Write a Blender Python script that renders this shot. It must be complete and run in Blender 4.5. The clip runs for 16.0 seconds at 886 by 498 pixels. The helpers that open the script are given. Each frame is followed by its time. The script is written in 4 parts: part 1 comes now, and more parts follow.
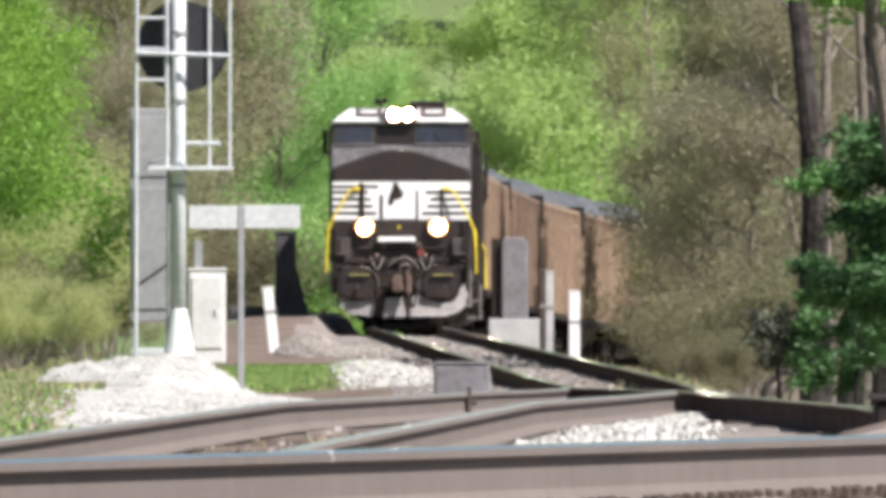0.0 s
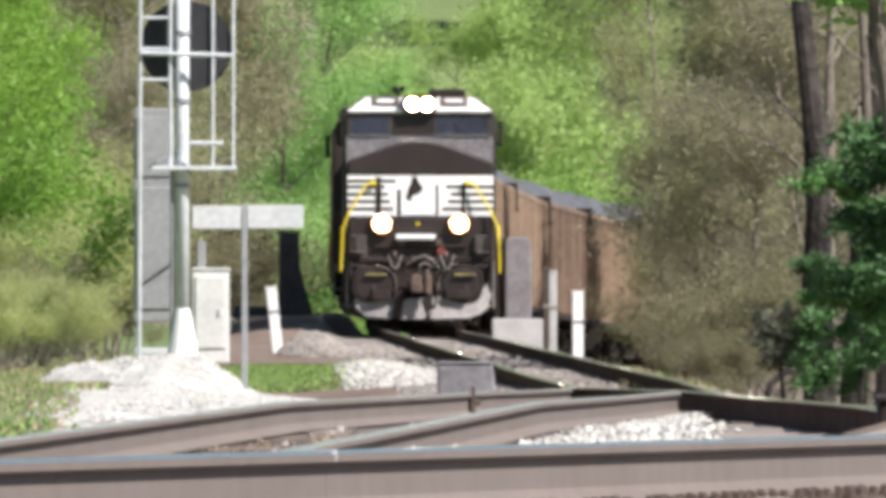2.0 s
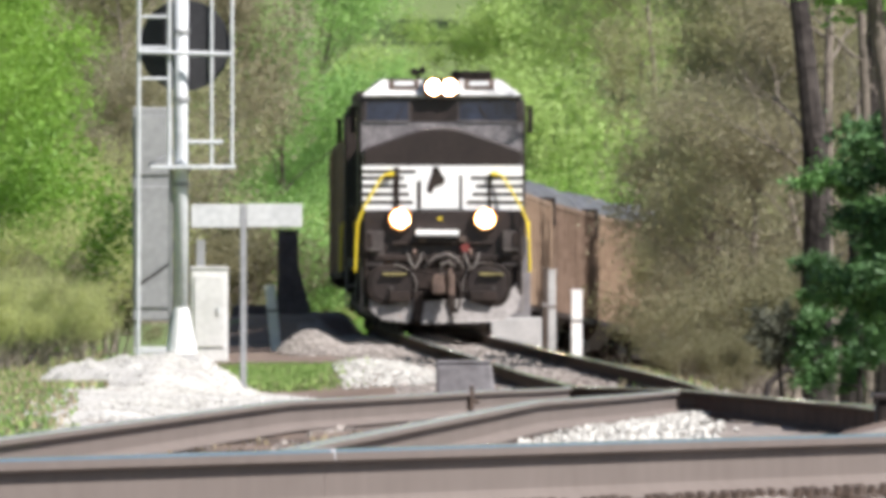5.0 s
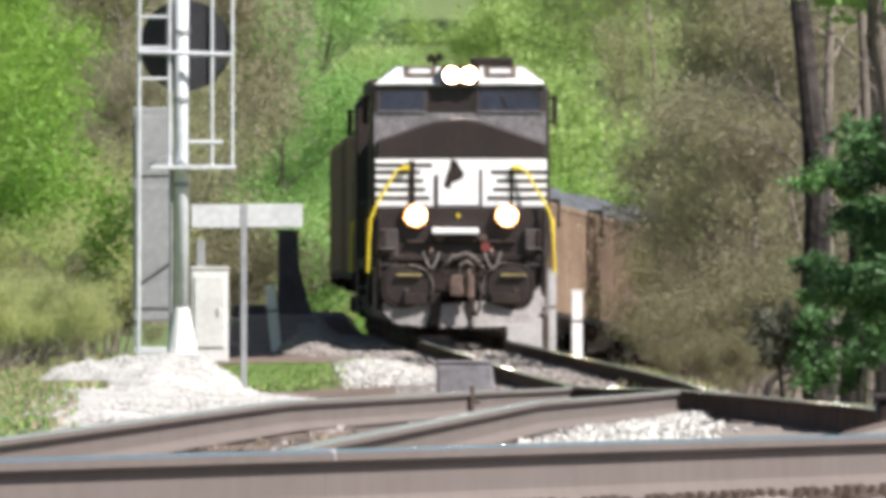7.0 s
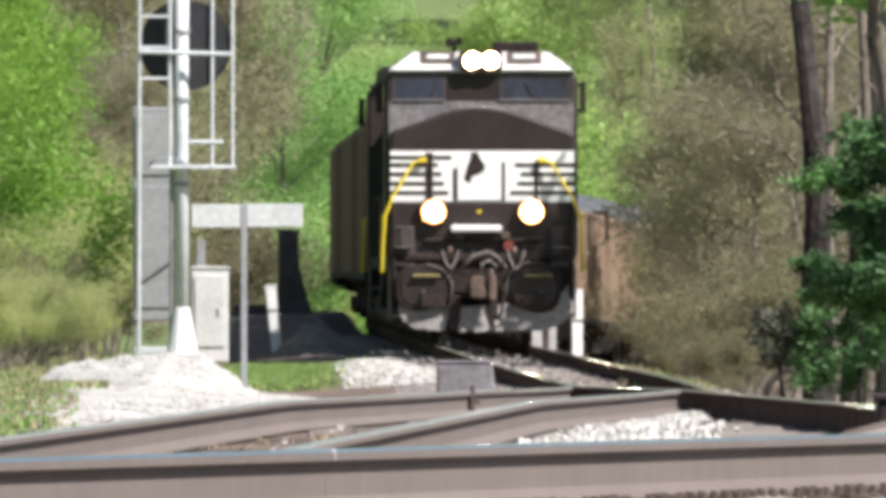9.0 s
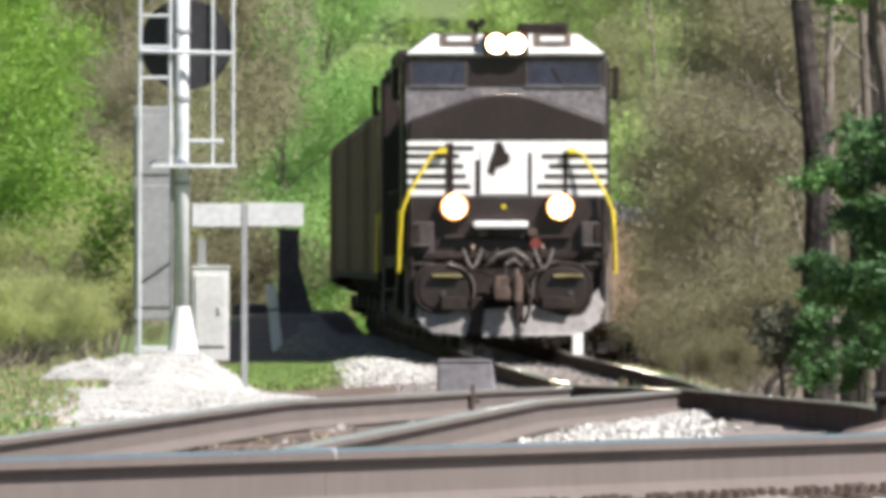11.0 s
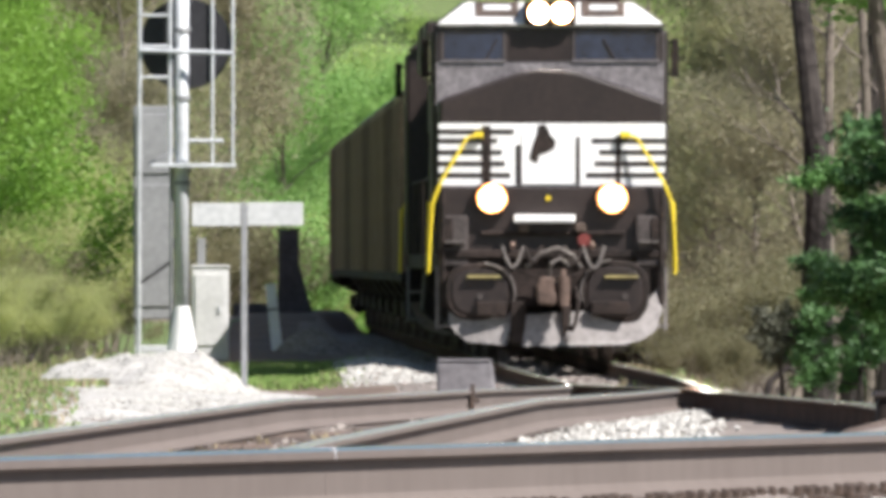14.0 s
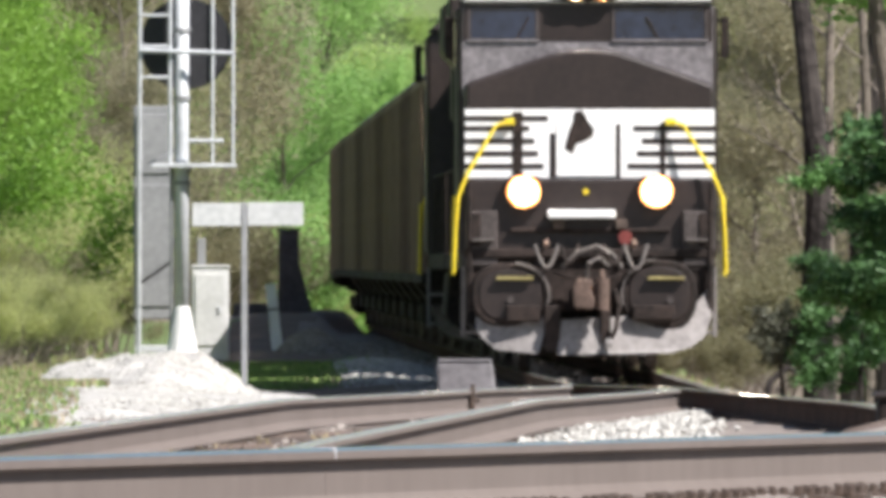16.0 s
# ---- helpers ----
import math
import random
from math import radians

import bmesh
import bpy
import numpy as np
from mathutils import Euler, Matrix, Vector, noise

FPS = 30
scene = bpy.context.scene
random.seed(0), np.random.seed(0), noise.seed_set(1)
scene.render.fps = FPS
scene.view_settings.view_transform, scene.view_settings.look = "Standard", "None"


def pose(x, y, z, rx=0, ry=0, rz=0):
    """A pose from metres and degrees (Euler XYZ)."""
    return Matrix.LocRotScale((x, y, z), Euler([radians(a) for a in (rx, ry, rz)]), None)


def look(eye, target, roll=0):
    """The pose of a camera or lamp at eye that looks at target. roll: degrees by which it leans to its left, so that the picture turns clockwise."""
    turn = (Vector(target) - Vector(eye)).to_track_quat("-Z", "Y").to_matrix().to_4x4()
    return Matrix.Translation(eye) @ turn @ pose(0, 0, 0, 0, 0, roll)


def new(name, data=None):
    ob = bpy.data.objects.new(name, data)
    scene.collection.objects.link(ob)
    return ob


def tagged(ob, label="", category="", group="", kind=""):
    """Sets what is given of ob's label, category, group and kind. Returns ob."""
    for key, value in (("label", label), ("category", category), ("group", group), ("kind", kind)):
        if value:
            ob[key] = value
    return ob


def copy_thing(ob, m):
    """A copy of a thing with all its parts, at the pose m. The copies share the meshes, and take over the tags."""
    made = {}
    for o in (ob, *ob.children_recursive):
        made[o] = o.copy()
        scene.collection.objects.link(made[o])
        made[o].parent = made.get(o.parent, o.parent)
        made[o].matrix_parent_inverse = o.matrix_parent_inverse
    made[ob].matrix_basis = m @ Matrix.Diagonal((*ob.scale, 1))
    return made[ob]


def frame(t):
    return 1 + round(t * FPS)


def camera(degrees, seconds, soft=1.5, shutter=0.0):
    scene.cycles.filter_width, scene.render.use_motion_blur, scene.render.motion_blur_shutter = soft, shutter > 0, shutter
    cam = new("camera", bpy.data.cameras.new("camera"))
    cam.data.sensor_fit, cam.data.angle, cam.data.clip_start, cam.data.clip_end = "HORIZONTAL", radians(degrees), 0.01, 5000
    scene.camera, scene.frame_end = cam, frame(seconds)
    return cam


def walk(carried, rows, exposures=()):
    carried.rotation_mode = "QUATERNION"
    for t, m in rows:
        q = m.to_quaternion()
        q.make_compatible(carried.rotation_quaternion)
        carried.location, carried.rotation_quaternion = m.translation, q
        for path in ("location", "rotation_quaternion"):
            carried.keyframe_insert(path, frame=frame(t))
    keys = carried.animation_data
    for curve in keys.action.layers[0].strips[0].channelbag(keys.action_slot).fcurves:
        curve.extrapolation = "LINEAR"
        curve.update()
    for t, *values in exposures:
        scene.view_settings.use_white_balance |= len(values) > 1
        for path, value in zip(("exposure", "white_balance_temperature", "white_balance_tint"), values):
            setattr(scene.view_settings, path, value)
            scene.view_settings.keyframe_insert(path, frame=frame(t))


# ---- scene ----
F = 44915.0            # focal length in picture widths/1568
EYE_Z = 1.30
HORIZON = 468.0


def at(px, py, d):
    """A place d metres ahead, by its bearing and height."""
    return Vector(((px - 784) * d / F, d, EYE_Z - (py - HORIZON) * d / F))


# ---- camera and its walk ----
cam = camera(2.0, 16.0, soft=5.0)
PATH = [(0.0, -0.0070, 0.0030, 0.0), (0.5, -0.0045, -0.0020, -0.1), (1.0, -0.0015, 0.0, -0.1), (1.5, 0.0012, 0.0030, 0.0),
        (2.0, 0.0010, 0.0028, 0.0), (2.5, 0.0010, 0.0028, 0.0), (3.0, -0.0010, 0.0005, 0.0), (3.5, 0.0002, 0.0003, 0.0),
        (4.0, -0.0010, 0.0002, 0.0), (6.5, -0.0020, 0.0004, 0.0), (7.0, -0.0010, 0.0006, 0.0), (7.5, -0.0008, 0.0004, 0.0),
        (8.0, -0.0008, 0.0, 0.0), (8.5, -0.0008, 0.0, 0.0), (9.0, -0.0005, 0.0, 0.0), (11.5, 0.0005, -0.0022, 0.0),
        (12.0, 0.0005, -0.0025, 0.0), (12.5, 0.0005, -0.0030, 0.0), (13.0, 0.0, -0.0040, 0.0), (13.5, 0.0, -0.0044, 0.0),
        (14.0, 0.0, -0.0030, 0.0), (14.5, 0.0006, -0.0030, 0.0), (15.0, 0.0006, -0.0030, 0.0), (15.5, 0.0006, -0.0030, 0.0),
        (16.0, 0.0004, -0.0030, 0.0)]
walk(cam, [(t, pose(0, 0, EYE_Z, 90 + 0.0344 + p, 0, y)) for t, y, p, r in PATH])

# ---- world and sun ----
SUN_EL, SUN_AZ = 49.0, 54.0     # height, and bearing from behind the camera to its right
world = bpy.data.worlds.new("sky")
scene.world = world
world.use_nodes = True
wn = world.node_tree
sky = wn.nodes.new("ShaderNodeTexSky")
sky.sky_type, sky.sun_disc = "NISHITA", False
sky.sun_elevation, sky.sun_rotation = radians(SUN_EL), radians(180 - SUN_AZ)
wn.links.new(sky.outputs[0], wn.nodes["Background"].inputs[0])
wn.nodes["Background"].inputs[1].default_value = 0.063
lamp = bpy.data.lights.new("sun", "SUN")
lamp.energy, lamp.angle, lamp.color = 5.0, radians(0.53), (1.0, 0.945, 0.915)
sun = new("sun", lamp)
SUN = Vector((math.sin(radians(SUN_AZ)) * math.cos(radians(SUN_EL)), -math.cos(radians(SUN_AZ)) * math.cos(radians(SUN_EL)), math.sin(radians(SUN_EL))))
sun.matrix_world = look(SUN * 50, (0, 0, 0))
scene.view_settings.exposure = 0.82


# ---- materials ----
def mat(name, a, b, rough=0.8, metal=0.0, scale=3.0, fine=40.0, bump=0.3, spread=0.25, emit=0.0, per_object=0.0, per_island=0.0, translucent=0.0, spec=0.5, coords="Object"):
    """Two colours mixed by a broad and a fine noise, with relief; varied by object or by loose piece."""
    m = bpy.data.materials.new(name)
    m.use_nodes = True
    n, k = m.node_tree.nodes, m.node_tree.links.new
    p = n["Principled BSDF"]
    p.inputs["Roughness"].default_value, p.inputs["Metallic"].default_value = rough, metal
    p.inputs["Specular IOR Level"].default_value = spec
    tc = n.new("ShaderNodeTexCoord")
    big, small = n.new("ShaderNodeTexNoise"), n.new("ShaderNodeTexNoise")
    big.inputs["Scale"].default_value, small.inputs["Scale"].default_value = scale, fine
    big.inputs["Detail"].default_value = small.inputs["Detail"].default_value = 4
    k(tc.outputs[coords], big.inputs["Vector"]), k(tc.outputs[coords], small.inputs["Vector"])
    add = n.new("ShaderNodeMath")
    add.operation = "ADD"
    k(big.outputs["Fac"], add.inputs[0]), k(small.outputs["Fac"], add.inputs[1])
    last = add.outputs[0]
    for amount, kind, socket in ((per_object, "ShaderNodeObjectInfo", "Random"), (per_island, "ShaderNodeNewGeometry", "Random Per Island")):
        if amount:
            r = n.new(kind)
            mul = n.new("ShaderNodeMath")
            mul.operation, mul.inputs[2].default_value, mul.inputs[1].default_value = "MULTIPLY_ADD", -amount / 2, amount
            k(r.outputs[socket], mul.inputs[0])
            s = n.new("ShaderNodeMath")
            s.operation = "ADD"
            k(last, s.inputs[0]), k(mul.outputs[0], s.inputs[1])
            last = s.outputs[0]
    rng = n.new("ShaderNodeMapRange")
    rng.inputs["From Min"].default_value, rng.inputs["From Max"].default_value = 1 - spread, 1 + spread
    k(last, rng.inputs["Value"])
    mix = n.new("ShaderNodeMix")
    mix.data_type = "RGBA"
    mix.inputs["A"].default_value, mix.inputs["B"].default_value = (*a, 1), (*b, 1)
    k(rng.outputs[0], mix.inputs["Factor"])
    k(mix.outputs["Result"], p.inputs["Base Color"])
    if bump:
        bp = n.new("ShaderNodeBump")
        bp.inputs["Strength"].default_value, bp.inputs["Distance"].default_value = bump, 0.02
        k(small.outputs["Fac"], bp.inputs["Height"]), k(bp.outputs[0], p.inputs["Normal"])
    if emit:
        k(mix.outputs["Result"], p.inputs["Emission Color"])
        p.inputs["Emission Strength"].default_value = emit
    if translucent:
        tr, ms = n.new("ShaderNodeBsdfTranslucent"), n.new("ShaderNodeMixShader")
        k(mix.outputs["Result"], tr.inputs[0])
        ms.inputs[0].default_value = translucent
        k(p.outputs[0], ms.inputs[1]), k(tr.outputs[0], ms.inputs[2])
        k(ms.outputs[0], n["Material Output"].inputs[0])
    return m


M_DIRT = mat("dirt", (0.095, 0.062, 0.046), (0.195, 0.145, 0.112), 0.95, scale=0.35, fine=9, bump=0.6)
M_BALLAST = mat("ballast", (0.13, 0.108, 0.094), (0.29, 0.25, 0.22), 0.95, scale=0.8, fine=14, bump=0.8)
M_LITTER = mat("leaf_litter", (0.12, 0.096, 0.073), (0.245, 0.205, 0.155), 0.95, scale=0.3, fine=5, bump=0.7)
M_GRAVEL = mat("limestone_bed", (0.27, 0.26, 0.24), (0.53, 0.515, 0.485), 0.95, scale=0.9, fine=12, bump=0.7)
M_MEADOW = mat("meadow", (0.08, 0.118, 0.036), (0.135, 0.185, 0.06), 0.95, scale=0.10, fine=6, bump=0.7)
M_STONE = mat("limestone", (0.29, 0.28, 0.255), (0.55, 0.54, 0.50), 0.9, scale=6, fine=40, bump=0.4, per_island=0.5)
M_STONE_DARK = mat("grey_stone", (0.16, 0.14, 0.125), (0.38, 0.345, 0.315), 0.9, scale=6, fine=40, bump=0.4, per_island=0.6)
M_STONE_DIRTY = mat("sooty_stone", (0.06, 0.05, 0.043), (0.17, 0.143, 0.125), 0.9, scale=6, fine=40, bump=0.4, per_island=0.6)
M_GRASS = mat("grass", (0.14, 0.23, 0.055), (0.29, 0.41, 0.12), 0.8, scale=1, fine=8, bump=0, per_island=0.7, translucent=0.3)
M_STRAW = mat("dry_weed", (0.20, 0.165, 0.095), (0.35, 0.295, 0.185), 0.9, scale=1, fine=8, bump=0, per_island=0.7)
M_RAIL = mat("rail_rust", (0.138, 0.115, 0.103), (0.20, 0.171, 0.155), 0.85, scale=0.5, fine=5, bump=0.03, spread=0.7, spec=0.12)
M_RAILTOP = mat("rail_top", (0.42, 0.42, 0.43), (0.62, 0.62, 0.63), 0.1, 1.0, scale=2, fine=60, bump=0)
M_RAILWORN = mat("worn_rail_top", (0.30, 0.272, 0.255), (0.44, 0.405, 0.385), 0.17, 0.35, scale=2, fine=30, bump=0)
# rust of the main rails, darkened in colour for their shaded faces
M_RAILDARK = mat("shaded_rail_rust", (0.042, 0.024, 0.017), (0.095, 0.058, 0.042), 0.9, scale=1.5, fine=25, bump=0.25, spec=0.06)
M_TIE = mat("creosote_timber", (0.055, 0.040, 0.032), (0.14, 0.105, 0.085), 0.9, scale=2, fine=30, bump=0.6, per_object=0.4)
M_BOARD = mat("weathered_white", (0.44, 0.455, 0.45), (0.58, 0.59, 0.58), 0.6, scale=1.5, fine=12, bump=0.06)
M_PALE = mat("chalky_white_paint", (0.56, 0.56, 0.55), (0.70, 0.70, 0.69), 0.6, scale=1.5, fine=10, bump=0.05)
M_IRON = mat("blue_black_iron", (0.045, 0.04, 0.047), (0.085, 0.08, 0.09), 0.7, scale=2, fine=14, bump=0.15)
M_PLATE = mat("tie_plate", (0.045, 0.032, 0.026), (0.12, 0.085, 0.066), 0.8, scale=4, fine=40)
M_BLACK = mat("black_paint", (0.015, 0.0098, 0.0085), (0.031, 0.021, 0.018), 0.5, scale=1.2, fine=12, bump=0.06)
M_GRIME = mat("grimy_black", (0.009, 0.0065, 0.0055), (0.040, 0.028, 0.0235), 0.8, scale=2, fine=14, bump=0.3, spec=0.3)
M_COUPLER = mat("rusty_cast_steel", (0.055, 0.036, 0.028), (0.15, 0.10, 0.078), 0.8, scale=5, fine=30, bump=0.3)
M_HOSE = mat("rubber_hose", (0.07, 0.06, 0.055), (0.16, 0.14, 0.13), 0.6, scale=3, fine=20, bump=0.1)
# emissive amber that imitates the warm halo around lit lamps
M_HALO = mat("amber_halo", (1.0, 0.33, 0.09), (1.0, 0.46, 0.16), 0.4, scale=1, fine=4, bump=0, emit=1.5)
M_WHITE = mat("white_paint", (0.78, 0.78, 0.77), (0.90, 0.90, 0.89), 0.4, scale=2, fine=15, bump=0.04)
M_CABGREY = mat("cab_grey", (0.11, 0.10, 0.105), (0.27, 0.25, 0.255), 0.35, scale=2, fine=14, bump=0.05)
M_PLOW = mat("plow_grey", (0.17, 0.155, 0.15), (0.29, 0.27, 0.26), 0.7, scale=2, fine=14, bump=0.1)
# pale colour painted for sun sheen on the dark roof slope
M_SHEEN = mat("dusty_roof_sheen", (0.50, 0.49, 0.47), (0.74, 0.73, 0.71), 0.5, scale=2, fine=14, bump=0.05)
M_TREAD = mat("worn_yellow_tread", (0.16, 0.13, 0.05), (0.42, 0.36, 0.14), 0.7, scale=5, fine=25, bump=0.1)
M_DUSTY = mat("dusty_brown_steel", (0.03, 0.024, 0.022), (0.08, 0.066, 0.062), 0.75, scale=2, fine=14, bump=0.15)
M_RED_GLINT = mat("dull_red_glint", (0.12, 0.024, 0.021), (0.21, 0.045, 0.038), 0.5, scale=4, fine=20, bump=0.05)
M_YELLOW = mat("yellow_paint", (0.68, 0.50, 0.02), (0.85, 0.68, 0.04), 0.45, scale=4, fine=25, bump=0.03)
M_GLASS = mat("window_glass", (0.009, 0.013, 0.026), (0.028, 0.04, 0.075), 0.06, scale=1, fine=5, bump=0, spec=0.9)
M_LAMP = mat("lamp_glow", (1.0, 0.86, 0.66), (1.0, 0.92, 0.78), 0.3, scale=1, fine=4, bump=0, emit=110)
M_STEEL = mat("galvanised", (0.50, 0.52, 0.54), (0.72, 0.74, 0.76), 0.45, 0.3, scale=2, fine=20, bump=0.06)
M_ALU = mat("aluminium_paint", (0.46, 0.48, 0.50), (0.66, 0.68, 0.70), 0.5, scale=2, fine=20, bump=0.05)
M_BOXGREY = mat("cabinet_grey", (0.23, 0.235, 0.24), (0.32, 0.325, 0.33), 0.6, scale=1, fine=10, bump=0.06)
M_SIGDISC = mat("signal_black", (0.014, 0.014, 0.017), (0.03, 0.03, 0.034), 0.6, scale=2, fine=14, bump=0.05)
M_SLATE = mat("weathered_grey_metal", (0.14, 0.132, 0.138), (0.23, 0.22, 0.228), 0.8, scale=2, fine=12, bump=0.2)
M_CONCRETE = mat("concrete", (0.36, 0.36, 0.36), (0.54, 0.54, 0.53), 0.9, scale=2, fine=20, bump=0.3)
M_TAN = mat("tan_car_paint", (0.21, 0.148, 0.106), (0.315, 0.235, 0.172), 0.85, scale=0.5, fine=5, bump=0.12, per_object=0.25, spec=0.12)
M_BROWN = mat("brown_car_paint", (0.135, 0.095, 0.07), (0.225, 0.162, 0.125), 0.85, scale=0.5, fine=5, bump=0.12, per_object=0.25, spec=0.12)
M_COAL = mat("coal", (0.045, 0.047, 0.052), (0.13, 0.135, 0.145), 0.6, scale=2, fine=12, bump=0.9)
M_WHEEL = mat("wheel_steel", (0.05, 0.04, 0.035), (0.13, 0.105, 0.09), 0.6, 0.5, scale=3, fine=20)
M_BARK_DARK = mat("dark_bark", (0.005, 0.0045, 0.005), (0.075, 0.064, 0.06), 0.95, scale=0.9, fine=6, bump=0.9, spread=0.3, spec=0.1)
M_BARK = mat("grey_bark", (0.10, 0.082, 0.068), (0.20, 0.168, 0.14), 0.95, scale=2, fine=20, bump=0.7)
M_TWIG = mat("grey_twig", (0.13, 0.108, 0.09), (0.25, 0.212, 0.175), 0.95, scale=2, fine=20, bump=0, per_island=0.4)


def leafy(name, a, b, translucent=0.55):
    return mat(name, a, b, 0.6, scale=0.35, fine=3, bump=0, spread=0.40, per_object=0.3, per_island=0.08, translucent=translucent)


M_LEAF_BRIGHT = leafy("spring_leaf", (0.154, 0.303, 0.041), (0.320, 0.511, 0.096), 0.5)
M_LEAF_SAGE = leafy("sage_leaf", (0.355, 0.40, 0.16), (0.56, 0.59, 0.265), 0.6)
M_LEAF_MID = leafy("green_leaf", (0.207, 0.380, 0.103), (0.368, 0.575, 0.184), 0.5)
M_LEAF_PALE = leafy("pale_leaf", (0.299, 0.437, 0.127), (0.460, 0.598, 0.213), 0.55)
M_LEAF_OLIVE = leafy("olive_bud", (0.243, 0.227, 0.143), (0.407, 0.380, 0.243), 0.6)
M_LEAF_MOSS = leafy("mossy_bud", (0.264, 0.275, 0.143), (0.433, 0.433, 0.232), 0.6)
M_LEAF_UNDER = leafy("undergrowth_leaf", (0.157, 0.154, 0.081), (0.291, 0.274, 0.157))
# leaf colour darkened to hold the shade of the old trees
M_LEAF_SHADE = leafy("shaded_leaf", (0.054, 0.060, 0.041), (0.132, 0.138, 0.096), 0.2)
M_LEAF_DARK = leafy("dark_leaf", (0.036, 0.090, 0.034), (0.144, 0.300, 0.084), 0.3)


# ---- mesh helpers ----
def mesh_object(name, bm, material, smooth=False):
    me = bpy.data.meshes.new(name)
    bm.to_mesh(me)
    bm.free()
    if smooth:
        me.polygons.foreach_set("use_smooth", [True] * len(me.polygons))
    me.materials.append(material)
    return new(name, me)


def part(name, bm, material, parent=None, label="", smooth=False):
    ob = mesh_object(name, bm, material, smooth)
    ob.parent = parent
    if label:
        tagged(ob, label)
    return ob


def thing(name, m, label, category, group="", kind=""):
    ob = new(name)
    ob.empty_display_size = 0.1
    ob.matrix_world = m
    return tagged(ob, label, category, group, kind)


def box(bm, x0, x1, y0, y1, z0, z1, bevel=0.0):
    vs = [bm.verts.new((x, y, z)) for x in (x0, x1) for y in (y0, y1) for z in (z0, z1)]
    fs = [bm.faces.new([vs[i] for i in q]) for q in ((0, 1, 3, 2), (4, 6, 7, 5), (0, 4, 5, 1), (2, 3, 7, 6), (0, 2, 6, 4), (1, 5, 7, 3))]
    if bevel:
        es = list({e for f in fs for e in f.edges})
        bmesh.ops.bevel(bm, geom=es, offset=bevel, segments=2, affect="EDGES", profile=0.5)
    return bm


def boxes(*rows, bevel=0.0):
    bm = bmesh.new()
    for r in rows:
        box(bm, *r, bevel=bevel)
    return bm


def prism(bm, outline, y0, y1, bevel=0.0):
    """An outline in x and z, pushed from y0 to y1."""
    a = [bm.verts.new((x, y0, z)) for x, z in outline]
    b = [bm.verts.new((x, y1, z)) for x, z in outline]
    fs = [bm.faces.new(a), bm.faces.new(b[::-1])]
    for i in range(len(a)):
        j = (i + 1) % len(a)
        fs.append(bm.faces.new((a[j], a[i], b[i], b[j])))
    bmesh.ops.recalc_face_normals(bm, faces=fs)
    if bevel:
        bmesh.ops.bevel(bm, geom=list({e for f in fs for e in f.edges}), offset=bevel, segments=2, affect="EDGES", profile=0.5)
    return bm


def rod(bm, p, q, r0, r1=None, seg=8):
    p, q = Vector(p), Vector(q)
    r1 = r0 if r1 is None else r1
    turn = (q - p).to_track_quat("Z", "Y").to_matrix()
    ring = []
    for c, r in ((p, r0), (q, r1)):
        ring.append([bm.verts.new(c + turn @ Vector((math.cos(i * math.tau / seg) * r, math.sin(i * math.tau / seg) * r, 0))) for i in range(seg)])
    for i in range(seg):
        j = (i + 1) % seg
        bm.faces.new((ring[0][i], ring[0][j], ring[1][j], ring[1][i]))
    bm.faces.new(ring[0][::-1]), bm.faces.new(ring[1])
    return bm


def pipe(points, r, seg=8):
    """One bent tube through the points."""
    bm = bmesh.new()
    pts = [Vector(p) for p in points]
    rings = []
    for i, p in enumerate(pts):
        way = (pts[min(i + 1, len(pts) - 1)] - pts[max(i - 1, 0)]).normalized()
        side = way.cross(Vector((0.3, 1, 0.2))).normalized()
        up = way.cross(side)
        rings.append([bm.verts.new(p + (side * math.cos(k * math.tau / seg) + up * math.sin(k * math.tau / seg)) * r) for k in range(seg)])
    for a, b in zip(rings, rings[1:]):
        for k in range(seg):
            m = (k + 1) % seg
            bm.faces.new((a[k], a[m], b[m], b[k]))
    bm.faces.new(rings[0][::-1]), bm.faces.new(rings[-1])
    bmesh.ops.recalc_face_normals(bm, faces=bm.faces[:])
    return bm


def rods(*rows, seg=8):
    bm = bmesh.new()
    for r in rows:
        rod(bm, *r, seg=seg)
    return bm


# ---- the lines of the tracks ----
def smooth(a, b, v):
    t = min(1.0, max(0.0, (v - a) / (b - a)))
    return t * t * (3 - 2 * t)


def pick(rows, v):
    """Straight steps between rows of (v, value)."""
    return float(np.interp(v, [r[0] for r in rows], [r[1] for r in rows]))


BEND, RADIUS, SLOPE = 552.0, 1045.0, 0.0103


def main_z(d):
    if d > 530:
        l = min(d, 620) - 530
        return -l * l / 9300.0 - max(0, d - 620) * 0.0155
    return pick([(0, 0.5), (100, 0.5), (154, 0.45), (207, 0.28), (265, 0.03), (300, 0.0), (530, 0.0)], d)


def main_line(d):
    """Centre of the main track's rail tops at d metres, measured along the track from the camera's foot."""
    if d <= BEND:
        return Vector((4.856 - SLOPE * d, d, main_z(d)))
    a = (d - BEND) / RADIUS
    x, y = RADIUS * (1 - math.cos(a)), RADIUS * math.sin(a)
    return Vector((4.856 - SLOPE * BEND + x - SLOPE * y, BEND + y + SLOPE * x, main_z(d)))


def main_cant(d):
    """How far the right rail lies below the left one."""
    return 0.12 * (1 - smooth(240, 300, d))


def turnout_line(d):
    ds, dj = 284.0, 212.0
    q = 4.88 - 0.036 * (d - 113) if d < dj else (max(0.0, ds - d)) ** 2 * 0.00025
    z = pick([(0, 0.55), (110, 0.535), (127, 0.515), (152, 0.486), (181, 0.373), (203, 0.295), (265, 0.03), (284, 0.02)], d)
    return Vector((4.856 - SLOPE * d - q, d, z))


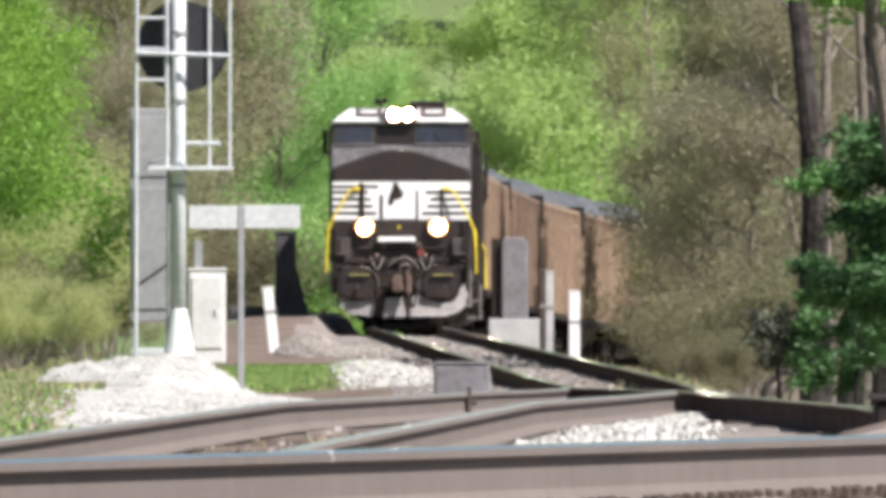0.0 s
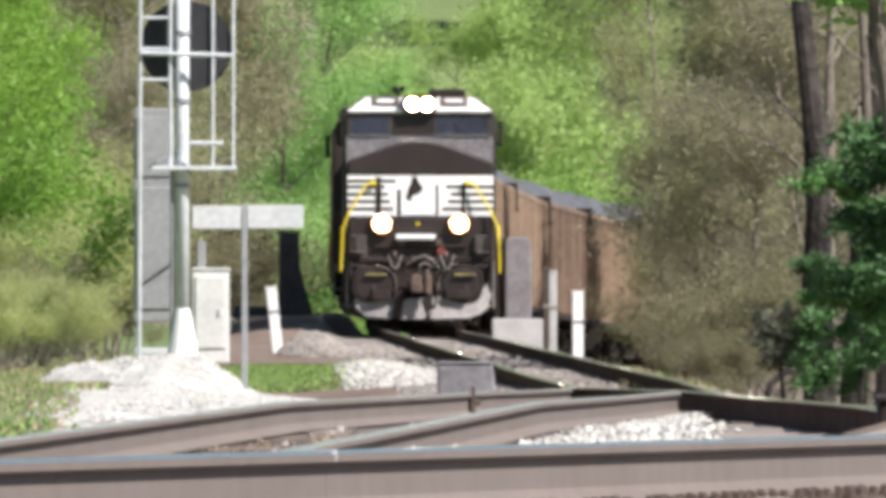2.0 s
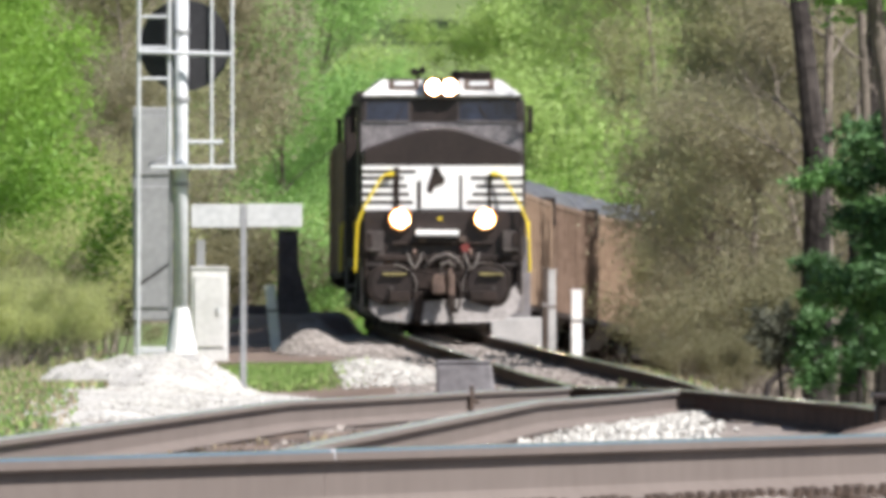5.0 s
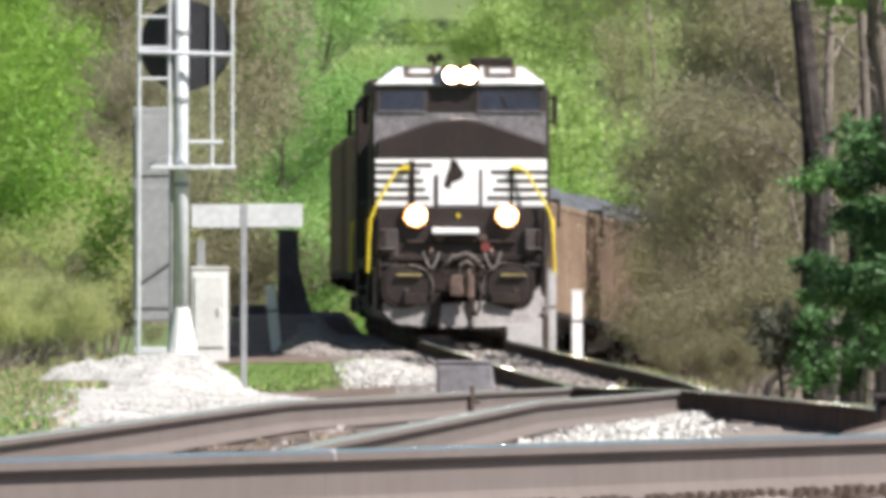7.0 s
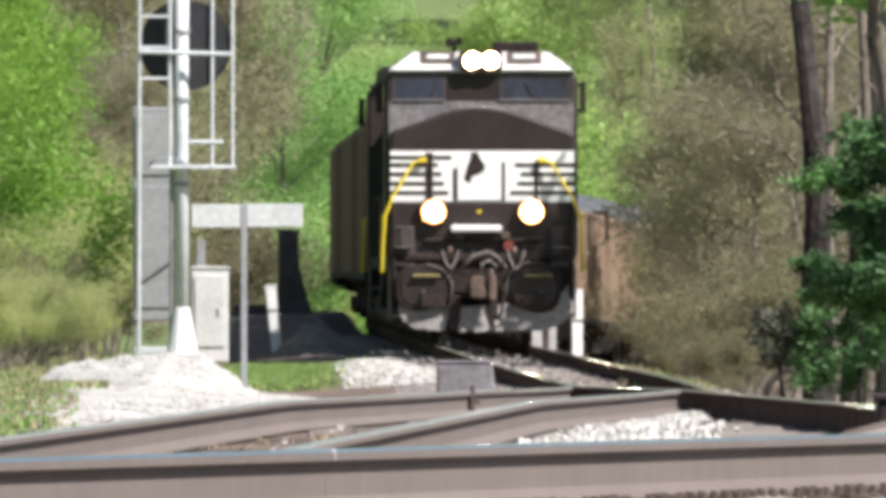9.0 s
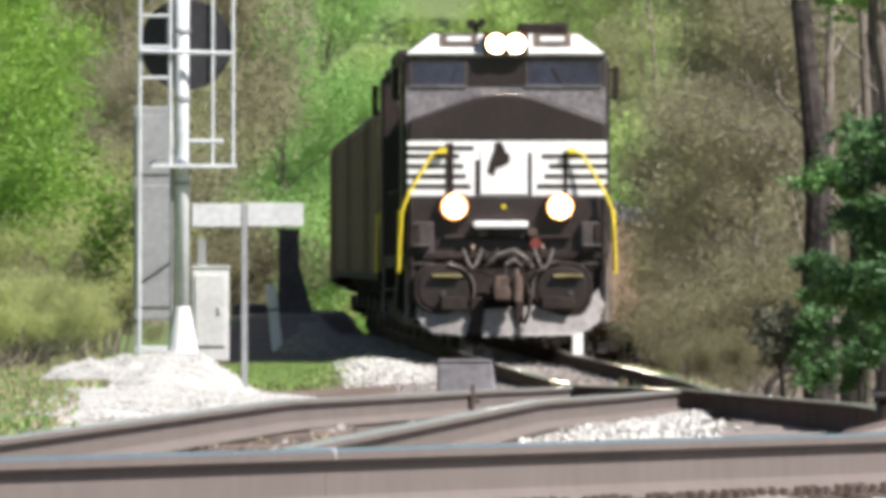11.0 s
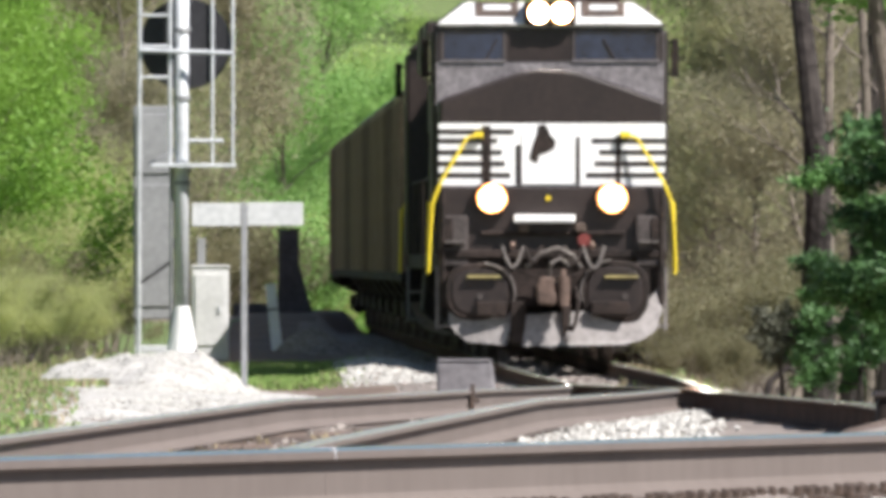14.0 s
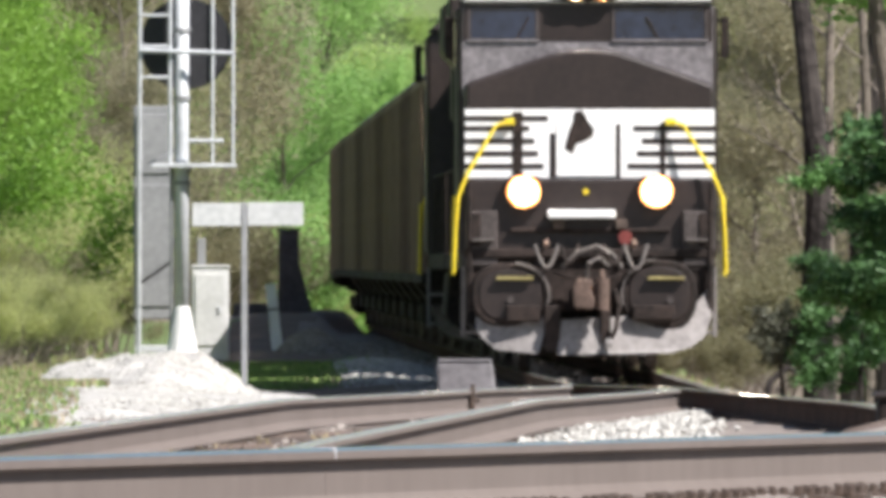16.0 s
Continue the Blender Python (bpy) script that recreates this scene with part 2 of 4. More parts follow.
def near_line(d):
    return Vector((-1.15 + 0.1325 * (d - 66) + 0.76, d, pick([(0, 0.7), (60, 0.808), (66, 0.795), (88, 0.720), (100, 0.59)], d)))


def bump_at(x, d, cx, cd, rx, rd):
    u = ((x - cx) / rx) ** 2 + ((d - cd) / rd) ** 2
    return max(0.0, 1 - u) ** 1.5 if u < 1 else 0.0


def base_ground(x, d):
    z = pick([(-200, -0.3), (0, 0.0), (60, 0.45), (110, 0.32), (160, 0.34), (200, 0.24), (250, 0.08), (300, -0.15), (360, -0.45), (420, -0.6), (540, -1.0), (600, -2.0), (660, -3.2), (720, -3.4), (760, -0.6), (900, 17.0), (1300, 40.0), (2000, 50), (4800, 60)], d)
    if 120 < d < 620:      # the bank falls away on the sunny side of the main line
        off = x - (4.856 - SLOPE * d)
        far = smooth(300, 480, d)
        z -= (0.30 + 0.30 * smooth(200, 320, d)) * smooth(120, 160, d) * (1 - smooth(540, 620, d)) * smooth(1.4 + 2.0 * far, 2.6 + 3.0 * far, off)
    z -= 0.24 * smooth(215, 250, d) * (1 - smooth(312, 326, d)) * smooth(-2.9, -2.2, x)      # hollow before the heap
    if d > 260:
        z += smooth(5.5, 16, -x) * 1.2 * smooth(260, 400, d) + smooth(10, 26, x - (4.8 - SLOPE * d)) * 0.8
        z += smooth(4.5, 11, -x) * smooth(540, 720, d) * 9.0
        z += 1.35 * smooth(528, 556, d) * (1 - smooth(620, 670, d)) * smooth(2.6, 3.5, -x) * (1 - smooth(7, 10, -x))
        # level strip on the shaded side, rising to a low bank by the curve
        left = 4.856 - SLOPE * d - x
        w = smooth(1.5, 2.5, left) * (1 - smooth(6.5, 9.5, left)) * smooth(300, 350, d) * (1 - smooth(552, 600, d))
        level = pick([(300, -0.25), (356, -0.20), (424, -0.33), (455, -0.30), (488, -0.40), (515, -0.2), (535, 0.0), (545, 0.06), (562, 0.0), (600, -1.0)], d)
        z += max(0.0, level - z) * w
        z += 0.62 * bump_at(x, d, -2.05, 455, 1.0, 24)
        z += 6.0 * bump_at(x, d, 12.5, 600, 7.5, 60)
    return z


def ground_z(x, d):
    base = base_ground(x, d)
    best, total, acc = 0.0, 0.0, 0.0
    rows = []
    if d > 25:
        lim = min(d, 980)
        c = main_line(lim)
        if d > BEND:
            a = math.asin(min(0.6, (d - BEND) / RADIUS))
            c = main_line(BEND + RADIUS * a)
        rows.append((abs(x - c.x), c.z - main_cant(d) * (0.5 + 0.66 * max(-0.75, min(0.9, x - c.x)))))
        if d < 284:
            c = turnout_line(d)
            rows.append((abs(x - c.x), c.z))
        if d < 100:
            c = near_line(d)
            rows.append((abs(x - c.x), c.z - 0.075 - 0.1 * max(-1, min(1, x - c.x))))
    for off, z in rows:
        a = 1 - smooth(1.45, 3.2 if x < main_line(min(d, 500)).x or d > 420 else 2.4, off)
        best, total, acc = max(best, a), total + a, acc + a * (z - 0.205)
    # shoulder of the near siding
    extra = 0.325 * bump_at(x, d, 1.78, 97, 0.75, 11) + 0.05 * smooth(72, 86, d) * (1 - smooth(86, 92, d)) if d < 110 else 0.0
    extra += 0.21 * bump_at(x, d, -0.95, 342, 1.0, 24)      # pale ballast heap by the line
    z = base * (1 - best) + acc / total * best + extra if total > 1e-6 else base + extra
    if 490 < d < 630:      # raised shoulder on the shaded side of the curve
        left = main_line(BEND + RADIUS * math.asin((d - BEND) / RADIUS) if d > BEND else d).x - x
        z += max(0.0, 0.2 - z) * smooth(495, 540, d) * (1 - smooth(592, 625, d)) * smooth(1.5, 1.95, left) * (1 - smooth(2.8, 4.4, left))
    return z


# ---- ground: one sheet to the horizon ----
def axis(*stretches):
    out = []
    for a, b, step in stretches:
        out += list(np.arange(a, b, step))
    return out


GX = axis((-3000, -400, 400), (-400, -60, 40), (-60, -16, 4), (-16, -6, 0.4), (-6, 6, 0.16), (6, 16, 0.4), (16, 60, 4), (60, 400, 40), (400, 3400, 400))
GD = axis((-300, 0, 50), (0, 55, 5), (55, 180, 0.8), (180, 460, 1.6), (460, 800, 5), (800, 1400, 40), (1400, 5000, 300))


def edge_px(d):
    """Where the gravel gives way to weeds, as a bearing."""
    return 105 + 70 * noise.noise((0.3, d * 0.03, 2)) + 25 * smooth(220, 290, d)


def build_ground():
    nx, nd = len(GX), len(GD)
    verts = []
    for d in GD:
        for x in GX:
            z = ground_z(x, d)
            if 55 < d < 700 and abs(x) < 16:
                z += 0.035 * noise.noise((x * 1.3, d * 0.35, 0)) + 0.015 * noise.noise((x * 5, d * 1.5, 3))
            elif d > 700:
                z += 1.2 * noise.noise((x * 0.03, d * 0.03, 5))
            verts.append((x, d, z))
    faces, kinds = [], []
    for j in range(nd - 1):
        for i in range(nx - 1):
            faces.append((j * nx + i, j * nx + i + 1, (j + 1) * nx + i + 1, (j + 1) * nx + i))
            x, d = (GX[i] + GX[i + 1]) / 2, (GD[j] + GD[j + 1]) / 2
            wob = 0.5 * noise.noise((x * 0.9, d * 0.11, 7))
            k = 0
            if 25 < d < 900:
                offs = [abs(x - main_line(d).x)] if d < BEND + 150 else [9]
                k = 1 if min(offs) + wob < 2.3 else k
                if d < 100 and abs(x - near_line(d).x) + wob < 1.9:
                    k = 1
                if d < 270 and abs(x - turnout_line(d).x) + wob < 1.1 + smooth(130, 190, d):
                    k = 1 if d > 150 else 0
            if k == 0 and (d > 690 or (d > 285 and (x < -4.3 + wob * 2 or x > 7)) or ((x + 2.2) / 0.85) ** 2 + ((d - 350) / 34) ** 2 < 0.8 + 1.2 * wob):
                k = 2
            px = 784 + x / d * F if d > 1 else 0
            if k != 1 and 110 < d < 305 and x < turnout_line(min(d, 280)).x - 1.0 and edge_px(d) + 160 * noise.noise((x * 2.5, d * 0.25, 11)) < px < 560 + 120 * wob:
                k = 3
            if k == 0 and 110 < d < 305 and px < edge_px(d):
                k = 2
            if ((x + 2.05) / 0.9) ** 2 + ((d - 455) / 22) ** 2 < 1:
                k = 1
            if k != 1 and d > 540 and (x < -4.2 + wob or 5.4 < x < 20 and d < 680):
                k = 4
            kinds.append(k)
    me = bpy.data.meshes.new("ground")
    me.from_pydata(verts, [], faces)
    for m in (M_DIRT, M_BALLAST, M_MEADOW, M_GRAVEL, M_LITTER):
        me.materials.append(m)
    me.polygons.foreach_set("material_index", kinds)
    me.polygons.foreach_set("use_smooth", [True] * len(faces))
    tagged(new("ground", me), "brown earth, pale ballast, rough grass and leaf litter around tracks", "ground", kind="structure")


build_ground()

# ---- tracks ----
RAIL = [(-0.076, 0), (0.076, 0), (0.076, 0.012), (0.02, 0.03), (0.0095, 0.05), (0.0095, 0.128), (0.011, 0.145), (0.038, 0.153), (0.038, 0.176), (0.030, 0.185),
        (-0.030, 0.185), (-0.038, 0.176), (-0.038, 0.153), (-0.011, 0.145), (-0.0095, 0.128), (-0.0095, 0.05), (-0.02, 0.03), (-0.076, 0.012)]


def rail_mesh(line, ds, side, cant=0.0, web=M_RAIL, head=M_RAILTOP):
    verts, faces, kinds = [], [], []
    n = len(RAIL)
    for d in ds:
        c, t = line(d), line(d + 0.5) - line(d - 0.5)
        across = Vector((t.y, -t.x, 0)).normalized()
        for x, z in RAIL:
            verts.append(c + across * (side * 0.755 + x) + Vector((0, 0, z - 0.185 - (main_cant(d) if line is main_line else cant) * (side + 1) / 2)))
    for j in range(len(ds) - 1):
        for i in range(n):
            k = (i + 1) % n
            faces.append((j * n + i, j * n + k, (j + 1) * n + k, (j + 1) * n + i))
            kinds.append(1 if i in (8, 9, 10) else 0)
    faces += [tuple(range(n))[::-1], tuple((len(ds) - 1) * n + i for i in range(n))]
    kinds += [0, 0]
    me = bpy.data.meshes.new("rail")
    me.from_pydata([tuple(v) for v in verts], [], faces)
    me.materials.append(web), me.materials.append(head)
    me.polygons.foreach_set("material_index", kinds)
    return me


def build_track(line, ds, label, tie_from, tie_to, many, cant=0.0, web=M_RAIL, ends=(2000, 2000)):
    track = thing("railway_track", Matrix(), label, "track", "railway tracks", "structure")
    for side in (-1, 1):
        ob = new("rail", rail_mesh(line, [d for d in ds if d < ends[side > 0]], side, cant, web, M_RAILWORN if line is turnout_line else M_RAILTOP))
        ob.parent = track
    bm = box(bmesh.new(), -1.3, 1.3, -0.115, 0.115, -0.178, 0, 0.012)
    tie_me = bpy.data.meshes.new("tie")
    bm.to_mesh(tie_me), bm.free()
    tie_me.materials.append(M_TIE)
    bm = boxes((-0.18, 0.18, -0.095, 0.095, 0, 0.016), (-0.125, -0.09, -0.06, -0.03, 0.016, 0.034), (0.09, 0.125, 0.03, 0.06, 0.016, 0.034), (-0.125, -0.09, 0.03, 0.06, 0.016, 0.034), (0.09, 0.125, -0.06, -0.03, 0.016, 0.034))
    plate_me = bpy.data.meshes.new("tie_plate")
    bm.to_mesh(plate_me), bm.free()
    plate_me.materials.append(M_PLATE)
    bm = box(bmesh.new(), -0.012, 0.012, -0.02, 0.02, 0, 0.034, 0.004)
    spike_me = bpy.data.meshes.new("spike")
    bm.to_mesh(spike_me), bm.free()
    spike_me.materials.append(M_PLATE)
    rnd = random.Random(4)
    d, count = tie_from, 0
    while d < tie_to and count < 280:
        c, t = line(d), line(d + 0.5) - line(d - 0.5)
        ob = new("tie", tie_me)
        ob.parent = track
        ob.matrix_world = pose(c.x + rnd.uniform(-.04, .04), c.y, c.z - 0.197 - (main_cant(d) if line is main_line else cant) / 2, 0, math.degrees(math.atan2(main_cant(d) if line is main_line else cant, 1.51)), math.degrees(math.atan2(t.y, t.x)) - 90 + rnd.uniform(-1, 1))
        for side in (-1, 1):
            if many:
                p = new("tie_plate", plate_me)
                p.parent = ob
                p.location = (side * 0.755, 0, 0)
        if many:       # spikes along the foot of the rails
            for side, off in ((-1, -0.66), (-1, -0.62), (1, 0.66)):
                for y in (-0.13, 0.12):
                    s = new("spike", spike_me)
                    s.parent = ob
                    s.location = (off, y, 0.01)
        d += 0.5
        count += 1
    return track


build_track(main_line, axis((30, 120, 6), (120, 330, 3), (330, 560, 8), (560, 900, 5)), "main line of rusty steel rails on pale ballast", 200, 345, False, 0.0, M_RAILDARK)
build_track(turnout_line, axis((30, 100, 6), (100, 282, 2)), "diverging siding track with rusty brown rails joining the main line", 100, 240, False, 0.0, M_RAIL, (266, 204))
build_track(near_line, axis((30, 60, 5), (60, 97, 1)), "siding track with a worn shiny rail head and rusty web", 58, 97, True, 0.15)


# ---- locomotives ----
def wheelset(parent, y, r, m=M_WHEEL):
    for x in (-0.76, 0.76):
        bm = bmesh.new()
        rod(bm, (x - 0.07, y, r), (x + 0.07, y, r), r, seg=24)
        rod(bm, (x - 0.09, y, r), (x + 0.09, y, r), r * 0.3, seg=12)
        part("wheel", bm, m, parent)
    part("axle", rods(((-0.7, y, r), (0.7, y, r), 0.09)), m, parent)


def build_locomotive():
    loco = thing("locomotive", Matrix(), "black diesel freight locomotive with white striped nose and lit headlights", "locomotive", "locomotives")
    # platform and underframe
    body = part("underframe", boxes((-1.5, 1.5, 0.3, 21.2, 1.22, 1.42), (-1.2, 1.2, 0.6, 20.9, 0.95, 1.22), bevel=0.02), M_GRIME, loco)
    part("fuel_tank", prism(bmesh.new(), [(-1.35, 1.2), (-1.4, 0.6), (-1.0, 0.3), (1.0, 0.3), (1.4, 0.6), (1.35, 1.2)], 7.6, 13.0, 0.04), M_GRIME, loco)
    for y0 in (1.6, 14.2):
        truck = part("truck_frame", boxes((-1.22, -1.05, y0, y0 + 5.0, 0.45, 0.85), (1.05, 1.22, y0, y0 + 5.0, 0.45, 0.85), (-1.0, 1.0, y0 + 2.2, y0 + 2.8, 0.5, 0.9), bevel=0.03), M_GRIME, loco)
        for k in range(3):
            wheelset(truck, y0 + 0.6 + 1.9 * k, 0.53)
    # pilot: buffer beam, plow with raised wings, step wells
    part("buffer_beam", boxes((-1.50, 1.50, -0.30, 0.02, 1.36, 1.47), (-1.48, 1.48, -0.22, 0.0, 0.72, 1.36), bevel=0.02), M_GRIME, loco)
    plow = bmesh.new()
    for pts in ([(-0.50, 0.66), (-1.36, 0.66), (-1.36, 0.52), (-1.28, 0.40), (-1.12, 0.27), (-0.62, 0.22), (-0.57, 0.4)],
                [(-0.34, 0.62), (0.9, 0.70), (1.28, 0.84), (1.42, 1.02), (1.44, 0.66), (1.36, 0.42), (1.20, 0.30), (0.95, 0.23), (-0.40, 0.21)]):
        front = [plow.verts.new((x, -0.62 + 0.20 * abs(x) - 0.35 * (0.7 - z), z)) for x, z in pts]
        back = [plow.verts.new((v.co.x, v.co.y + 0.07, v.co.z)) for v in front]
        plow.faces.new(front), plow.faces.new(back[::-1])
        for i in range(len(front)):
            j = (i + 1) % len(front)
            plow.faces.new((front[i], back[i], back[j], front[j]))
    bmesh.ops.recalc_face_normals(plow, faces=plow.faces[:])
    part("snow_plow", plow, M_PLOW, loco, "grey steel plow blade, dirty and chipped")
    for x0, x1, z0, z1 in ((-1.0, -0.6, 0.60, 0.80), (0.5, 1.0, 0.62, 0.80), (-0.55, -0.36, 0.24, 0.80), (0.12, 0.24, 0.34, 0.75)):
        part("plow_bracket", boxes((x0, x1, -0.66, -0.2, z0, z1), bevel=0.02), M_GRIME, loco)
    # round-bottomed step wells left and right of the coupler, with paler corner panels outside
    for sx in (-1, 1):
        cx, cz, rx, rz = (0.95, 0.92, 0.46, 0.38) if sx < 0 else (0.82, 0.92, 0.45, 0.42)
        outline = []
        for i in range(28):
            a = i * math.tau / 28
            ca, sa = math.cos(a), math.sin(a)
            outline.append((sx * (cx + rx * math.copysign(abs(ca) ** 0.75, ca)), cz + rz * math.copysign(abs(sa) ** 0.75, sa)))
        well = part("step_well", prism(bmesh.new(), outline, -0.50, -0.20, 0.03), M_GRIME, loco)
        inner = [(sx * cx + (x - sx * cx) * 0.80, cz + (z - cz) * 0.78) for x, z in outline]
        part("well_plate", prism(bmesh.new(), inner, -0.515, -0.48, 0.012), M_BLACK, well)
        arc = [(sx * (cx - rx * math.cos(q * 0.22 - 0.3)), -0.53, cz + rz * math.sin(q * 0.22 - 0.3)) for q in range(9)]
        part("well_rim", pipe(arc, 0.016), M_HOSE, well)
        x0, x1 = sorted((sx * 0.68, sx * 1.12))
        part("step", boxes((x0, x1, -0.60, -0.48, 1.10, 1.135), bevel=0.008), M_TREAD, loco, "worn yellow-edged step")
        part("step_light", rods(((sx * 0.95, -0.54, 0.86), (sx * 0.95, -0.48, 0.86), 0.045)), M_DUSTY, loco)
        x0, x1 = sorted((sx * 1.10, sx * 1.49))
        part("corner_panel", boxes((x0, x1, -0.27, -0.05, 1.26, 1.92), bevel=0.02), M_DUSTY, loco, "dusty grey-brown corner panel")
        x0, x1 = sorted((sx * 1.14, sx * 1.40))
        part("corner_step", boxes((x0, x1, -0.40, -0.26, 1.56, 1.59), bevel=0.006), M_HOSE, loco)
        part("corner_post", rods(((sx * 1.42, -0.29, 0.72), (sx * 1.44, -0.29, 2.25), 0.03)), M_GRIME, loco)
        part("receptacle", boxes((min(sx * 0.30, sx * 0.44), max(sx * 0.30, sx * 0.44), -0.30, -0.15, 1.70, 1.82), bevel=0.02), M_PLATE, loco)
        part("end_cock", rods(((sx * 0.52, -0.46, 1.50), (sx * 0.52, -0.30, 1.56), 0.035), seg=8), M_COUPLER, loco)
    # red disc that stands in for a reflection of the ditch light
    part("red_glint", rods(((0.42, -0.30, 1.60), (0.42, -0.16, 1.60), 0.085), seg=14), M_RED_GLINT, loco, "dull red disc painted for the ditch light's reflection")
    part("pin_lifter", pipe([(-0.05, -0.62, 1.12), (-0.02, -0.70, 1.30), (0.10, -0.66, 1.36), (0.22, -0.6, 1.26)], 0.025), M_HOSE, loco)
    part("drawbar_guard", pipe([(-0.34, -0.52, 1.24), (-0.16, -0.56, 1.42), (0.08, -0.58, 1.50), (0.26, -0.56, 1.40), (0.38, -0.52, 1.24)], 0.03), M_HOSE, loco)
    # coupler
    coupler = part("coupler", boxes((-0.14, 0.14, -0.85, -0.1, 0.78, 1.02), bevel=0.03), M_COUPLER, loco)
    kn = bmesh.new()
    prism(kn, [(-0.20, 0.76), (0.02, 0.74), (0.05, 0.86), (0.0, 0.98), (0.03, 1.10), (-0.16, 1.12), (-0.22, 0.98)], -1.0, -0.80, 0.03)
    rod(kn, (0.14, -0.92, 0.74), (0.14, -0.92, 1.12), 0.075, seg=14)
    rod(kn, (0.14, -0.92, 1.12), (0.13, -0.90, 1.22), 0.03, seg=10)
    box(kn, 0.05, 0.22, -0.86, -0.76, 0.80, 1.06, 0.02)
    part("knuckle", kn, M_COUPLER, coupler, "rusty cast steel knuckle")
    part("uncoupling_rod", pipe([(-1.3, -0.42, 1.22), (-0.5, -0.46, 1.20), (-0.2, -0.6, 1.12), (0.2, -0.6, 1.12), (0.5, -0.46, 1.20), (1.3, -0.42, 1.22)], 0.015), M_GRIME, loco)
    # hanging hoses
    for x0, x1, drop in ((-0.66, -0.38, 0.28), (-0.36, -0.14, 0.22), (0.16, 0.40, 0.24), (0.40, 0.68, 0.30)):
        pts = [(x0 + (x1 - x0) * k / 8, -0.50 - 0.10 * math.sin(math.pi * k / 8), 1.52 - drop * math.sin(math.pi * k / 8)) for k in range(9)]
        part("hose", pipe(pts, 0.022), M_HOSE if x0 > 0.3 or x0 < -0.6 else M_GRIME, loco)
    part("brake_hose", pipe([(0.30, -0.45, 0.98), (0.34, -0.66, 0.80), (0.30, -0.74, 0.52), (0.22, -0.72, 0.36)], 0.03), M_GRIME, loco)
    part("hose_coupling", boxes((0.17, 0.27, -0.77, -0.67, 0.30, 0.40), bevel=0.02), M_PLOW, loco)
    # deck front with ditch lights
    part("front_apron", boxes((-1.47, 1.47, -0.16, 0.10, 1.40, 2.30), bevel=0.03), M_BLACK, loco)
    part("anticlimber", boxes((-0.50, 0.30, -0.40, -0.10, 1.83, 1.93), bevel=0.02), M_WHITE, loco, "white painted anticlimber plate")
    part("shelf", boxes((-0.95, 0.95, -0.24, -0.10, 1.66, 1.72), (-1.42, -1.30, -0.3, 0.1, 1.5, 1.9), (1.30, 1.42, -0.3, 0.1, 1.5, 1.9), bevel=0.02), M_GRIME, loco)
    for sx in (-1, 1):
        light = part("ditch_light", boxes((sx * 0.79 - 0.19, sx * 0.79 + 0.19, -0.30, 0.0, 1.97, 2.33), bevel=0.04), M_GRIME, loco)
        part("lens", rods(((sx * 0.79, -0.325, 2.15), (sx * 0.79, -0.29, 2.15), 0.135), seg=24), M_LAMP, light, "glowing warm white lamp lens")
        # added glowing ring behind the lens, for the halo
        part("halo_ring", rods(((sx * 0.79, -0.312, 2.15), (sx * 0.79, -0.285, 2.15), 0.198), seg=24), M_HALO, light, "amber ring standing in for the lamp's halo")
    part("marker_light", rods(((-0.05, -0.19, 2.15), (-0.05, -0.15, 2.15), 0.035)), M_YELLOW, loco)
    # nose with peaked top
    peak = [(-1.48, 2.28), (1.48, 2.28), (1.48, 3.42), (0.98, 3.60), (0.38, 3.80), (0.12, 3.84), (-0.18, 3.84), (-0.44, 3.80), (-1.02, 3.60), (-1.48, 3.44)]
    nose = part("nose", prism(bmesh.new(), peak, 0.0, 2.0, 0.05), M_BLACK, loco, "black short hood")
    part("white_panel", boxes((-1.485, 1.485, -0.008, 0.30, 2.31, 3.13), bevel=0.004), M_WHITE, nose, "white painted nose band")
    # dark stripes on both wings of the band
    for sx, x_in in ((-1, (0.55, 0.62, 0.66, 0.72, 0.50)), (1, (0.45, 0.56, 0.62, 0.52, 0.50))):
        for k, z in enumerate((2.45, 2.60, 2.75, 2.90, 3.02)):
            x0, x1 = sorted((sx * x_in[k], sx * 1.49))
            if sx > 0 and k == 4:
                continue
            part("stripe", boxes((x0, x1, -0.014, 0.28, z - 0.032, z + 0.032)), M_BLACK, nose)
    # nose door with a dark plain emblem above it
    part("nose_door", boxes((-0.40, 0.305, -0.022, -0.002, 2.33, 3.02), bevel=0.008), M_WHITE, nose, "white nose door")
    for x0, x1, z0, z1 in ((-0.47, -0.405, 2.32, 2.84), (0.31, 0.365, 2.32, 2.95), (0.84, 0.90, 2.33, 2.97), (-0.92, -0.80, 2.34, 3.10)):
        part("door_gap", boxes((x0, x1, -0.018, 0, z0, z1)), M_GRIME, nose)
    bm = bmesh.new()
    prism(bm, [(-0.30, 2.66), (-0.20, 2.60), (-0.16, 2.72), (-0.08, 2.74), (0.03, 2.80), (0.05, 2.90), (-0.02, 2.98), (-0.05, 3.06), (-0.10, 3.12), (-0.18, 3.10), (-0.20, 2.98), (-0.25, 2.86)], -0.028, -0.023)
    part("emblem", bm, M_GRIME, nose)
    # cab
    cabo = [(-1.54, 1.42), (1.54, 1.42), (1.54, 4.36), (1.42, 4.44), (-1.42, 4.44), (-1.54, 4.36)]
    cab = part("cab", prism(bmesh.new(), cabo, 1.6, 4.6, 0.03), M_BLACK, loco, "black crew cab with grey front")
    part("cab_front", prism(bmesh.new(), [(-1.50, 3.3), (1.50, 3.3), (1.50, 4.34), (1.40, 4.41), (-1.40, 4.41), (-1.50, 4.34)], 1.592, 1.70), M_CABGREY, cab, "grey cab front")
